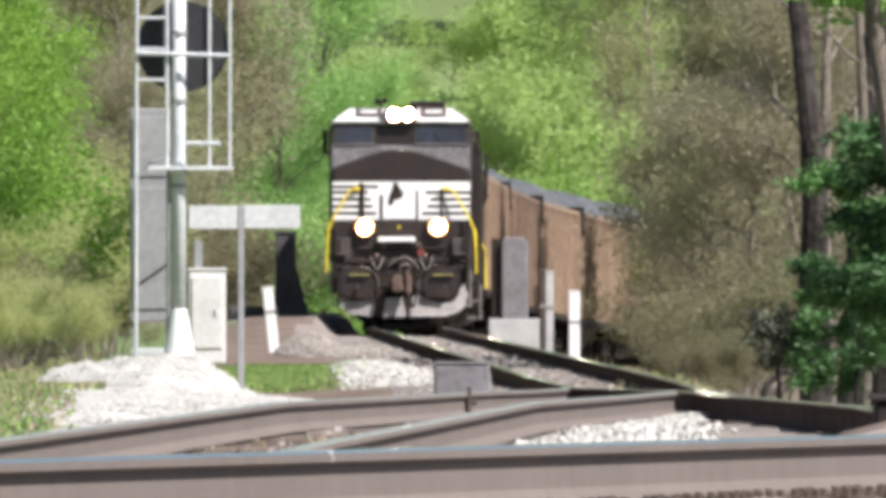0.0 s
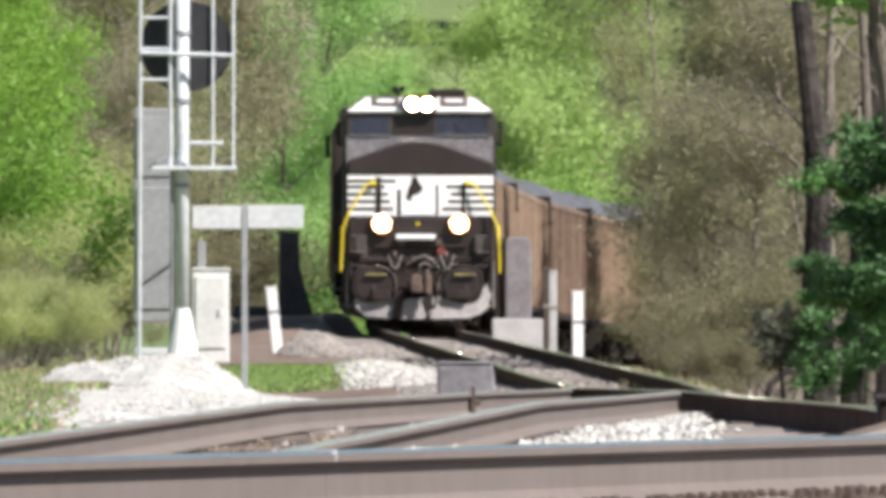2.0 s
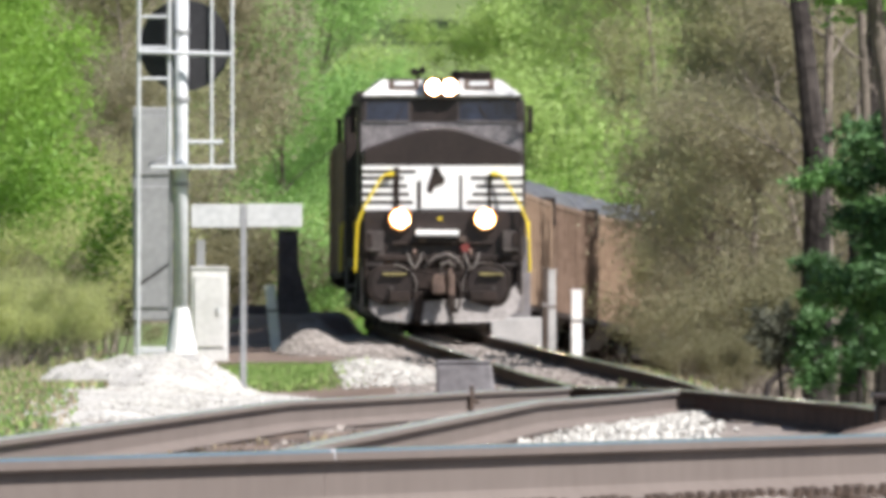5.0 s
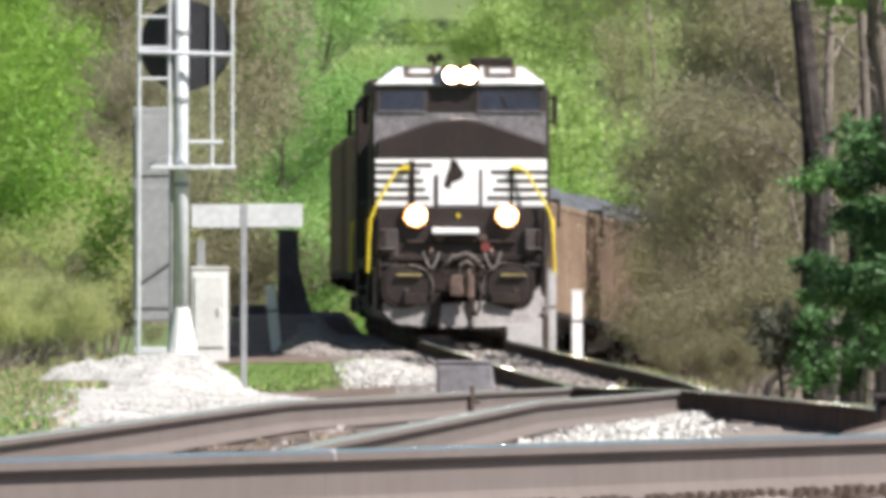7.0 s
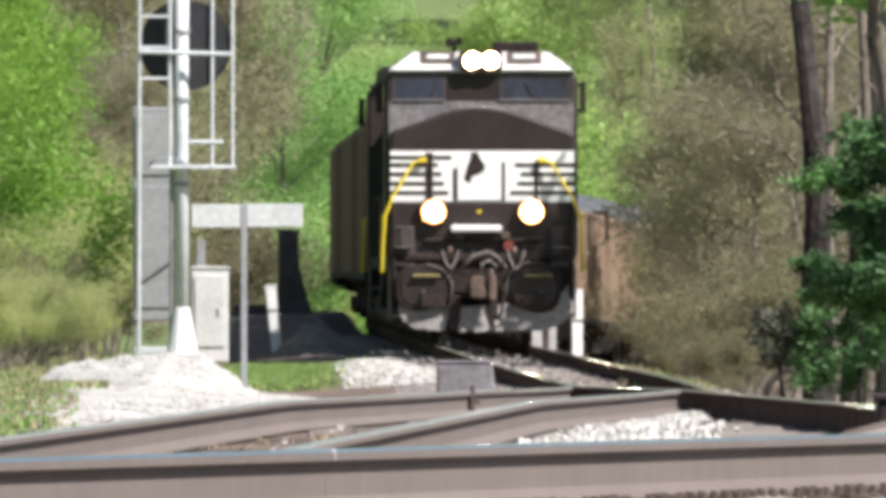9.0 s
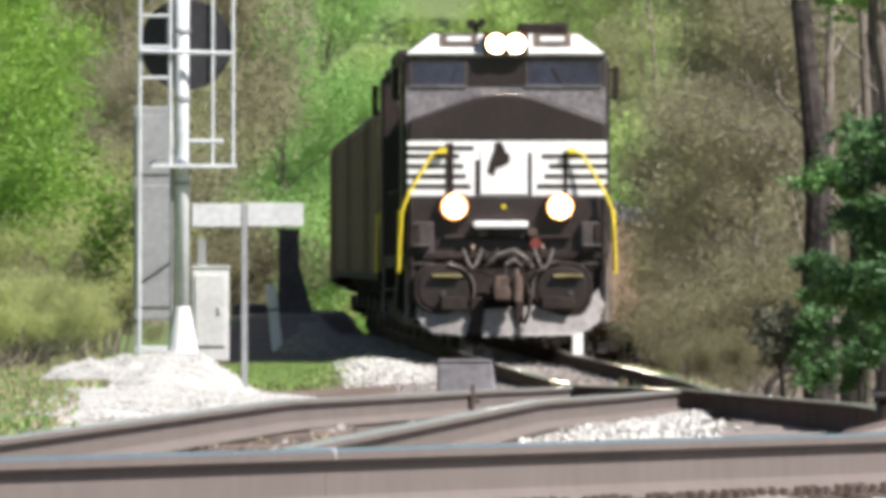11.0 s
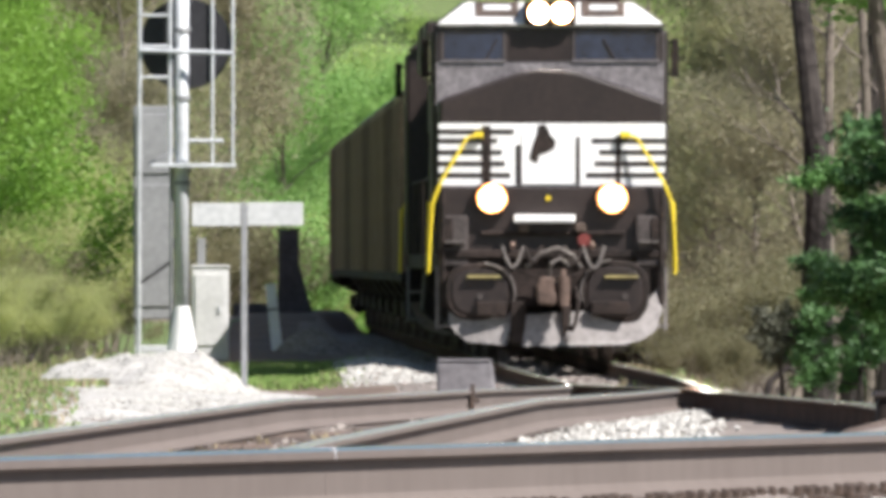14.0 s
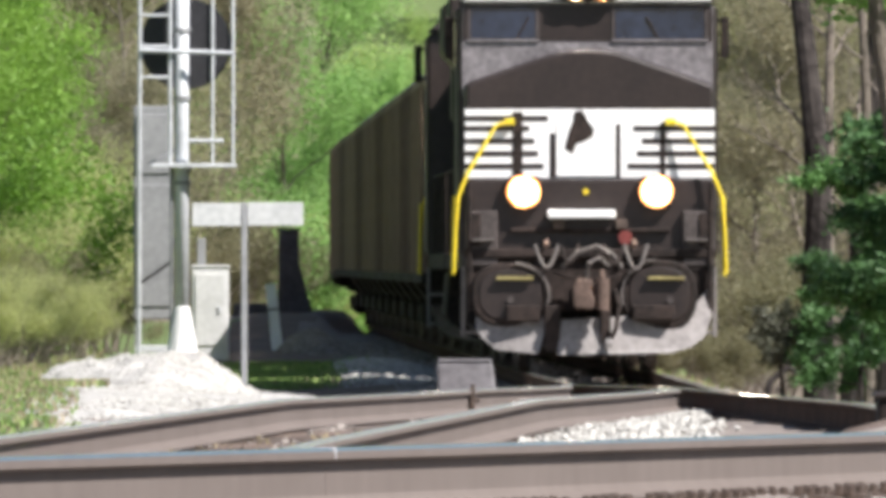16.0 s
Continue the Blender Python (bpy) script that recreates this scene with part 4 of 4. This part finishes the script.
def build_heap():
    p = at(276, 700, 305)
    n, m = 70, 44
    verts = [(p.x - 1.8 + 3.6 * i / (n - 1), 287 + 36.0 * j / (m - 1), 0) for j in range(m) for i in range(n)]
    verts = [(x, d, heap_z(x, d) + (0.006 if (((x - p.x) / 1.42) ** 2 + ((d - 305) / 16) ** 2) < 1 else -0.12)) for x, d, z in verts]
    faces = [(j * n + i, j * n + i + 1, (j + 1) * n + i + 1, (j + 1) * n + i) for j in range(m - 1) for i in range(n - 1)]
    stuff("gravel_heap", verts, faces, M_GRAVEL, "pale crushed limestone heaped beside the signal", "gravel")
    rnd = random.Random(2)
    spots = []
    while len(spots) < 5000:
        a, r = rnd.uniform(0, math.tau), math.sqrt(rnd.random())
        x, d = p.x + 1.5 * r * math.cos(a), 305 + 16.5 * r * math.sin(a)
        spots.append((x, d, heap_z(x, d) + 0.003, rnd.uniform(0.012, 0.034)))
    for _ in range(9000):
        d = rnd.uniform(112, 292)
        px = rnd.gauss(310, 120)
        x = at(px, 0, d).x
        if px < edge_px(d) + 60 * rnd.gauss(0, 1):
            continue
        if x < turnout_line(d).x - 1.1:
            spots.append((x, d, ground_z(x, d) + 0.003, rnd.uniform(0.008, 0.024)))
    stones("limestone_gravel", spots, M_STONE, "loose pale limestone pieces on the heap")


build_heap()


def build_ballast():
    rnd = random.Random(9)
    spots = []
    for _ in range(9000):          # pale bank between the siding and the main line
        d = rnd.uniform(125, 200)
        u = rnd.random()
        x = turnout_line(d).x + 0.95 + u * max(0.2, main_line(d).x - 1.0 - turnout_line(d).x - 0.95)
        if not 0.0036 + 0.0006 * rnd.gauss(0, 1) < x / d < 0.0092 + 0.0009 * rnd.gauss(0, 1):
            continue
        spots.append((x, d, ground_z(x, d) + 0.005 + 0.03 * rnd.random(), rnd.uniform(0.02, 0.042)))
    for _ in range(6000):          # shoulder and cribs of the main line
        if rnd.random() < 0.5:
            d = rnd.uniform(320, 350)
            x = main_line(d).x + rnd.uniform(-2.8, -1.1)
        else:
            x, d = 0, 0
        if d:
            spots.append((x, d, ground_z(x, d) + 0.008, rnd.uniform(0.02, 0.045)))
    stones("ballast_stone", spots, M_STONE, "pale loose ballast stones between the tracks")
    spots = []
    for _ in range(9000):
        d = rnd.uniform(60, 92)
        x = near_line(d).x + rnd.uniform(-1.1, 1.2)
        if -0.85 < x - near_line(d).x < -0.35:
            continue
        spots.append((x, d, ground_z(x, d) + 0.015, rnd.uniform(0.015, 0.04)))
    stones("sooty_ballast", spots, M_STONE_DIRTY, "sooty brown ballast stones along the near siding")
    spots = []
    for _ in range(300):
        d = rnd.uniform(95, 190)
        x = turnout_line(d).x + rnd.uniform(-1.3, 1.3)
        spots.append((x, d, ground_z(x, d) + 0.01, rnd.uniform(0.02, 0.04)))
    for _ in range(4000):
        d = rnd.uniform(205, 480)
        x = main_line(d).x + rnd.uniform(-2.2, 1.6)
        spots.append((x, d, ground_z(x, d) + 0.01, rnd.uniform(0.02, 0.045)))
    for _ in range(3500):
        a, r = rnd.uniform(0, math.tau), math.sqrt(rnd.random())
        x, d = -2.05 + 0.9 * r * math.cos(a), 455 + 22 * r * math.sin(a)
        spots.append((x, d, ground_z(x, d) + 0.008, rnd.uniform(0.02, 0.05)))
    stones("dirty_ballast", spots, M_STONE_DARK, "dirty grey-brown ballast stones along the siding")


build_ballast()


def blades(name, spots, material, label, width=0.012):
    rnd = random.Random(len(spots) + 1)
    verts, faces = [], []
    for x, y, z, h in spots:
        k = len(verts)
        a = rnd.uniform(0, math.tau)
        dx, dy, lean = math.cos(a) * width, math.sin(a) * width, rnd.uniform(-.5, .5) * h
        verts += [(x - dx, y - dy, z - 0.02), (x + dx, y + dy, z - 0.02), (x + dx + lean * .4, y + dy, z + h * .6), (x - dx + lean * .4, y - dy, z + h * .6), (x + lean, y, z + h)]
        faces += [(k, k + 1, k + 2, k + 3), (k + 3, k + 2, k + 4)]
    stuff(name, verts, faces, material, label, "grass")


def build_grass():
    rnd = random.Random(21)
    green, dry = [], []
    for _ in range(13000):
        d = rnd.uniform(320, 386)
        x = at(rnd.gauss(500, 46), 0, d).x
        (green if rnd.random() < 0.94 else dry).append((x, d, ground_z(x, d), rnd.uniform(0.02, 0.09)))
    for _ in range(7000):
        d = rnd.uniform(240, 520)
        x = at(rnd.uniform(-60, 190), 0, d).x
        (green if rnd.random() < 0.4 else dry).append((x, d, ground_z(x, d), rnd.uniform(0.02, 0.10)))
    for _ in range(5000):
        d = rnd.uniform(300, 560)
        x = at(rnd.uniform(1090, 1640), 0, d).x
        (green if rnd.random() < 0.4 else dry).append((x, d, ground_z(x, d), rnd.uniform(0.03, 0.12)))
    for _ in range(2600):
        d = rnd.uniform(112, 285)
        x = at(min(rnd.uniform(-40, 140), rnd.gauss(60, 80)), 0, d).x
        (green if rnd.random() < 0.5 else dry).append((x, d, ground_z(x, d), rnd.uniform(0.015, 0.06)))
    for _ in range(500):
        d = rnd.uniform(98, 150)
        x = turnout_line(d).x + rnd.uniform(-0.7, 0.7)
        dry.append((x, d, ground_z(x, d), rnd.uniform(0.01, 0.05)))
    blades("grass", green, M_GRASS, "fresh green grass by the signal and along the bank")
    blades("dry_weeds", dry, M_STRAW, "dry straw-coloured weeds on the bank")


build_grass()


# ---- trees ----
def branch(verts, faces, p, q, r0, r1, seg):
    turn = (q - p).to_track_quat("Z", "Y").to_matrix()
    k = len(verts)
    for c, r in ((p, r0), (q, r1)):
        for i in range(seg):
            a = i * math.tau / seg
            verts.append(tuple(c + turn @ Vector((math.cos(a) * r, math.sin(a) * r, 0))))
    for i in range(seg):
        j = (i + 1) % seg
        faces.append((k + i, k + j, k + seg + j, k + seg + i))


def limb(rnd, verts, faces, ends, p, way, length, r, depth, seg, spread, wob=0.25, up=0.1):
    """A bent limb that forks; ends takes the places where leaves sit."""
    steps = 4 if depth > 1 else 3
    q, v = p.copy(), way.normalized()
    for i in range(steps):
        v = (v + Vector((rnd.gauss(0, wob), rnd.gauss(0, wob), rnd.gauss(0, wob) * 0.6 + up * 0.5))).normalized()
        n = q + v * length / steps
        ra, rb = r * (1 - 0.65 * i / steps), r * (1 - 0.65 * (i + 1) / steps)
        branch(verts, faces, q, n, ra, rb, seg)
        q = n
        if depth > 0 and i > 0:
            for _ in range(2 if depth > 1 else 3):
                side = (v + Vector((rnd.gauss(0, spread), rnd.gauss(0, spread), rnd.gauss(0.1, spread * 0.7)))).normalized()
                limb(rnd, verts, faces, ends, q, side, length * rnd.uniform(.4, .65), rb * 0.6, depth - 1, max(3, seg - 2), spread, wob, up)
        if depth <= 1:
            ends.append(q.copy())


def leaves(rnd, ends, per, size, spread, droop=0.0):
    verts, faces = [], []
    for e in ends:
        for _ in range(per):
            c = e + Vector((rnd.gauss(0, spread), rnd.gauss(0, spread), rnd.gauss(0, spread * 0.75)))
            u = Vector((rnd.gauss(0, 1), rnd.gauss(0, 1), rnd.gauss(0, 0.6) - droop)).normalized()
            w = u.cross(Vector((rnd.gauss(0, 1), rnd.gauss(0, 1), rnd.gauss(0, 1)))).normalized()
            s = size * rnd.uniform(0.6, 1.3)
            k = len(verts)
            verts += [tuple(c - u * s), tuple(c + w * s * 0.45), tuple(c + u * s), tuple(c - w * s * 0.45)]
            faces.append((k, k + 1, k + 2, k + 3))
    return verts, faces


def data_part(name, verts, faces, material, parent, label=""):
    me = bpy.data.meshes.new(name)
    me.from_pydata(verts, [], faces)
    me.materials.append(material)
    ob = new(name, me)
    ob.parent = parent
    if label:
        tagged(ob, label)
    return ob


def build_tree(seed, name, label, category, group, height, trunk, crown_from, reach, bark, leaf, per, size, spread, limbs=14, depth=2, up=0.12, droop=0.0, lean=0.0):
    rnd = random.Random(seed)
    tree = thing(name, Matrix(), label, category, group)
    tv, tf, ends = [], [], []
    p, v, r = Vector((0, 0, -0.2)), Vector((lean, 0, 1)).normalized(), trunk
    steps = 12
    levels = []
    for i in range(steps):
        v = (v + Vector((rnd.gauss(0, .05), rnd.gauss(0, .05), 0.05))).normalized()
        q = p + v * (height * 0.92 / steps)
        r2 = trunk * (1 - 0.85 * (i + 1) / steps)
        branch(tv, tf, p, q, r, r2, 10)
        levels.append((p.copy(), q.copy(), r2))
        p, r = q, r2
    data_part("trunk", tv, tf, bark, tree)
    for i in range(limbs):
        lv, lf = [], []
        f = crown_from + (1 - crown_from) * (i + 0.5) / limbs
        a, b, rr = levels[min(steps - 1, int(f * steps))]
        c = a.lerp(b, rnd.random())
        ang = i * 2.4 + rnd.uniform(-.5, .5)
        way = Vector((math.cos(ang), math.sin(ang), 0.35 + up * 2 + f * 0.5))
        long = reach * rnd.uniform(0.75, 1.15) * (1.05 - 0.55 * f)
        limb(rnd, lv, lf, ends, c, way, long, max(0.02, rr * 0.5), depth, 5, 0.5, up=up)
        data_part("limb", lv, lf, bark, tree)
    ends.append(p)
    if per:
        v2, f2 = leaves(rnd, ends, per, size, spread, droop)
        data_part("crown", v2, f2, leaf, tree)
    return tree


def build_shrub(seed, label, height, leaf, per=26, size=0.055, stems=9, group="shrubs"):
    rnd = random.Random(seed)
    sh = thing("shrub", Matrix(), label, "shrub", group)
    ends = []
    for i in range(stems):
        sv, sf = [], []
        a = i * 2.4
        limb(rnd, sv, sf, ends, Vector((0.15 * math.cos(a), 0.15 * math.sin(a), -0.1)), Vector((math.cos(a) * 0.5, math.sin(a) * 0.5, 1)), height * rnd.uniform(.6, .95), 0.03, 2, 5, 0.45, up=0.15)
        data_part("stem", sv, sf, M_TWIG, sh)
    v2, f2 = leaves(rnd, ends, per, size, 0.16 * height / 2)
    data_part("foliage", v2, f2, leaf, sh)
    return sh


def plant(proto, used, px, d, turn, scale=1.0, drop=0.0):
    b = at(px, 600, d)
    b.z = ground_z(b.x, d) - drop
    m = Matrix.Translation(b) @ Matrix.Rotation(radians(turn), 4, "Z")
    ob = proto if not used[0] else copy_thing(proto, m)
    used[0] = True
    ob.matrix_world = m @ Matrix.Scale(scale, 4)
    return ob


def grove(proto, rows):
    used = [False]
    for px, d, turn, scale in rows:
        plant(proto, used, px, d, turn, scale)


bright = build_tree(1, "leafy_tree", "bright green spring-leafed tree at the wood's edge", "tree", "leafy trees", 9, 0.16, 0.26, 2.6, M_BARK, M_LEAF_BRIGHT, 23, 0.047, 0.24, 15)
mid = build_tree(2, "leafy_tree", "green leafy tree behind the line", "tree", "leafy trees", 10, 0.17, 0.06, 3.0, M_BARK, M_LEAF_MID, 21, 0.053, 0.30, 16)
pale = build_tree(3, "leafy_tree", "pale green budding tree on the far slope", "tree", "leafy trees", 12, 0.18, 0.08, 3.6, M_BARK, M_LEAF_PALE, 16, 0.085, 0.45, 14)
bare = build_tree(4, "bare_tree", "grey half-bare tree with thin twigs and few buds", "tree", "half-bare trees", 10, 0.12, 0.10, 2.8, M_TWIG, M_LEAF_MOSS, 13, 0.062, 0.36, 15)
bare2 = build_tree(5, "bare_tree", "grey-brown half-bare tree with olive buds", "tree", "half-bare trees", 9, 0.10, 0.08, 2.6, M_TWIG, M_LEAF_OLIVE, 13, 0.062, 0.36, 15)
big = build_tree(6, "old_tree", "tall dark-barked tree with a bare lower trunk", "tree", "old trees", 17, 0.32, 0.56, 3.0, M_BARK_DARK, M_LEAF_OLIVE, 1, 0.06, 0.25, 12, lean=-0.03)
ever = build_tree(7, "evergreen_tree", "dark green young evergreen with drooping boughs", "tree", "evergreens", 5.6, 0.10, 0.20, 2.0, M_BARK_DARK, M_LEAF_DARK, 10, 0.09, 0.11, 13, up=-0.06, droop=0.3)
bush_b = build_shrub(11, "bright green leafy shrub on the bank", 2.6, M_LEAF_BRIGHT, per=18, size=0.05, stems=8)
bush_m = build_shrub(12, "green shrub beside the line", 2.4, M_LEAF_MID, per=18, size=0.053, stems=8)
bush_p = build_shrub(13, "pale olive shrub with thin stems", 2.2, M_LEAF_UNDER, per=11, size=0.048, stems=6)
bush_d = build_tree(14, "sapling", "round-headed sapling under the old trees, shade put into its leaf colour", "tree", "saplings", 1.75, 0.05, 0.45, 0.75, M_BARK_DARK, M_LEAF_SHADE, 9, 0.06, 0.09, 10, depth=1)

grove(bright, [(-60, 420, 0, 0.85), (-130, 400, 70, 0.9), (25, 450, 140, 0.6), (-20, 480, 200, 0.85), (430, 660, 50, 0.55)])
bush_o = build_shrub(16, "pale sage green shrub on the weedy bank", 2.6, M_LEAF_SAGE, per=17, size=0.038, stems=7)
bush_f = build_shrub(17, "soft green shrub at the foot of the slope", 2.6, M_LEAF_BRIGHT, per=12, size=0.046, stems=8)
grove(bush_o, [(110, 440, 10, 1.1), (182, 446, 60, 0.8), (30, 400, 0, 0.85), (75, 440, 80, 1.0), (115, 450, 200, 1.15), (-10, 385, 300, 0.7), (150, 415, 140, 0.8), (60, 400, 240, 0.75), (25, 372, 50, 0.4), (90, 374, 130, 0.42), (150, 378, 220, 0.4), (-20, 370, 310, 0.45), (390, 640, 80, 1.3), (450, 645, 10, 1.4)])
grove(bush_b, [(-30, 390, 160, 1.1), (20, 460, 80, 0.8)])
grove(bush_f, [(560, 650, 30, 1.5), (510, 650, 100, 1.5), (1080, 740, 0, 1.6), (1160, 735, 90, 1.7), (1000, 745, 200, 1.5), (920, 750, 20, 1.5)])
grove(mid, [(470, 690, 0, 1.0), (545, 700, 90, 0.95), (430, 720, 160, 1.1), (590, 730, 220, 0.75), (500, 750, 40, 1.2)])
grove(bush_m, [(495, 640, 0, 1.4), (520, 660, 60, 1.5), (570, 665, 120, 1.4), (480, 680, 10, 1.8), (555, 690, 200, 1.8), (620, 720, 20, 1.8)])
bush_g = build_shrub(15, "pale green shrub on the far slope", 2.4, M_LEAF_PALE, per=15, size=0.07, stems=3)
rnd = random.Random(31)
grove(bush_g, [(rnd.uniform(600, 1080), rnd.uniform(765, 880), rnd.uniform(0, 360), rnd.uniform(0.35, 1.0)) for _ in range(12)] + [(rnd.uniform(930, 1150), rnd.uniform(790, 900), rnd.uniform(0, 360), rnd.uniform(0.8, 1.3)) for _ in range(16)] + [(640, 775, 40, 1.3), (600, 790, 140, 1.5), (1010, 765, 250, 1.3), (1060, 775, 10, 1.5), (940, 762, 80, 1.0), (895, 768, 30, 1.2), (880, 790, 110, 1.3), (945, 785, 200, 1.2), (910, 810, 290, 1.4)])
grove(pale, [(560, 880, 20, 1.0), (1105, 800, 20, 0.9), (470, 850, 20, 1.2), (1150, 830, 70, 1.0), (520, 820, 200, 1.0)])
grove(bare, [(1260, 600, 0, 0.9), (1340, 580, 60, 0.9), (1170, 780, 130, 1.1), (1410, 600, 200, 1.0), (190, 560, 250, 0.9), (1500, 620, 300, 1.1), (1225, 640, 33, 0.8), (250, 640, 100, 1.0)])
grove(bare2, [(1256, 590, 0, 0.7), (1300, 620, 90, 1.1), (1370, 640, 150, 1.1), (1450, 560, 220, 0.9), (215, 600, 300, 1.0), (330, 680, 80, 1.1), (1550, 580, 90, 1.0), (150, 520, 10, 0.6), (188, 462, 40, 0.55), (150, 455, 200, 0.45)])
thin = build_tree(9, "bare_tree", "slender leafless tree with grey-brown stem", "tree", "half-bare trees", 9, 0.085, 0.25, 1.8, M_BARK, M_LEAF_OLIVE, 0, 0.06, 0.2, 12)
grove(thin, [(1284, 600, 150, 0.9), (205, 470, 20, 0.9), (1240, 600, 80, 0.6), (1474, 476, 40, 1.7), (1538, 474, 200, 1.7)])
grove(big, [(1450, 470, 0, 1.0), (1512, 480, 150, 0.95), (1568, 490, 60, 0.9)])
grove(ever, [(1612, 440, 0, 0.85), (1670, 430, 70, 0.95), (1550, 455, 150, 0.45), (1522, 446, 250, 0.6)])
# unseen evergreens, added to keep sky and bounce light off the train's left side
rnd = random.Random(77)
for k in range(26):
    d = 320 + 15 * k
    x = -0.022 * d - 6.4 - 2 * rnd.random()
    m = Matrix.Translation((x, d, ground_z(x, d) - 0.1)) @ Matrix.Rotation(k * 1.7, 4, "Z")
    copy_thing(ever, m).matrix_world = m @ Matrix.Scale(rnd.uniform(2.0, 2.6), 4)
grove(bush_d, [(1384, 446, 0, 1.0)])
shade = build_tree(8, "leafy_tree", "tall leafy tree beside the line with a high crown", "tree", "leafy trees", 15, 0.2, 0.5, 3.4, M_BARK, M_LEAF_MID, 20, 0.15, 0.32, 18)
used = [False]
for x, d, turn, size in ((7.8, 367, 0, 1.0), (7.6, 383, 110, 1.0), (7.5, 398, 220, 0.98), (7.5, 407, 300, 0.85)):
    plant(shade, used, 784 + x * F / d, d, turn, size)
grove(bush_p, [(1215, 540, 0, 0.8), (1290, 530, 70, 0.9), (1380, 500, 210, 1.0), (210, 440, 60, 0.5), (1330, 560, 100, 1.2), (1190, 500, 230, 0.4), (1250, 495, 10, 0.5), (1320, 490, 300, 0.5), (60, 380, 30, 0.6), (20, 390, 140, 0.6), (365, 610, 20, 1.0), (405, 605, 120, 1.1), (445, 615, 220, 1.1), (330, 600, 300, 1.0), (215, 520, 250, 1.3)])


# ---- small things along the tracks ----
def build_small():
    # black housing between the siding and the main line
    d = 120.0
    x = 2.27
    z = ground_z(x, d)
    t = thing("switch_motor", Matrix.Translation((x, d, z)), "black steel switch motor housing between the tracks", "switch motor")
    part("housing", boxes((-0.22, 0.24, -0.3, 0.3, -0.03, 0.66 - z), bevel=0.025), M_GRIME, t)
    part("cover", boxes((-0.24, 0.26, -0.32, 0.32, 0.66 - z, 0.69 - z), bevel=0.01), M_BLACK, t)
    part("rod", rods(((-0.9, 0.1, 0.1), (-0.2, 0.1, 0.12), 0.02)), M_RAILDARK, t)
    # welded joint on the near rail
    c = near_line(72.0)
    way = (near_line(72.5) - near_line(71.5)).normalized()
    turn = math.degrees(math.atan2(way.y, way.x)) - 90
    t = thing("rail_joint", Matrix.Translation((c.x, c.y, c.z)) @ pose(0, 0, 0, 0, 0, turn), "bright ground weld across the rail head", "rail joint")
    part("weld", boxes((-0.79, -0.7150, -0.008, 0.008, -0.031, 0.0012), bevel=0.001), M_STEEL, t)
    part("bead", boxes((-0.746, -0.7435, -0.006, 0.006, -0.16, -0.06), bevel=0.001), M_RAIL, t)
    # bolted joint on the siding rail
    c = turnout_line(196.0)
    t = thing("joint_bar", Matrix.Translation(c), "rusty bolted joint bar standing proud on the rail", "joint bar")
    part("bar", boxes((-0.735, -0.70, -0.4, 0.4, -0.15, 0.045), bevel=0.006), M_PLATE, t)
    for y in (-0.25, 0.0, 0.25):
        part("bolt", rods(((-0.70, y, -0.08), (-0.66, y, -0.08), 0.02), seg=6), M_PLATE, t)
    # fallen branch on the left bank
    a, b = at(44, 618, 395), at(82, 556, 395)
    a.z = ground_z(a.x, 395)
    t = thing("fallen_branch", Matrix.Translation(a), "dark dead branch leaning on the weedy bank", "branch")
    part("stem", pipe([(0, 0, -0.05), (0.16, 0.3, 0.22), (b.x - a.x, 0.5, b.z - a.z)], 0.035), M_BARK_DARK, t)
    part("twig", pipe([(0.16, 0.3, 0.22), (0.05, 0.2, 0.5)], 0.018), M_BARK_DARK, t)
    # dead bough under the old trees
    a = at(1352, 668, 485)
    a.z = ground_z(a.x, 485)
    t = thing("fallen_branch", Matrix.Translation(a), "dark crooked dead bough propped under the old trees", "branch")
    part("stem", pipe([(0, 0, -0.05), (0.12, 0.2, 0.45), (0.45, 0.4, 0.72), (0.75, 0.5, 1.05)], 0.07), M_BARK_DARK, t)
    part("twig", pipe([(0.45, 0.4, 0.72), (0.8, 0.3, 0.55), (1.0, 0.3, 0.2)], 0.045), M_BARK_DARK, t)


build_small()


# ---- what moves ----
def on_line(d):
    c, t = main_line(d), main_line(d + 0.5) - main_line(d - 0.5)
    return c, math.degrees(math.atan2(t.y, t.x)) - 90, math.degrees(math.atan2(t.z, math.hypot(t.x, t.y)))


START, SPEED, LOCO = 547.7, 15.35, 22.4


def motions():
    for ob, behind, inset in [(lead, 0.0, 10.9), (trail, LOCO, 10.9)] + [(c, 2 * LOCO + CAR * (i + 0.5) - 0.3, 0.0) for i, c in enumerate(CARS)]:
        rows = []
        for k in range(17):
            d = START - SPEED * k + behind + (21.6 - inset if ob is trail else inset)
            c, yaw, pitch = on_line(d)
            rows.append((float(k), Matrix.Translation(c) @ pose(0, 0, 0, pitch, 0, yaw) @ pose(0, 0, 0, 0, 0, 180 if ob is trail else 0) @ Matrix.Translation((0, -inset, 0))))
        walk(ob, rows)


motions()
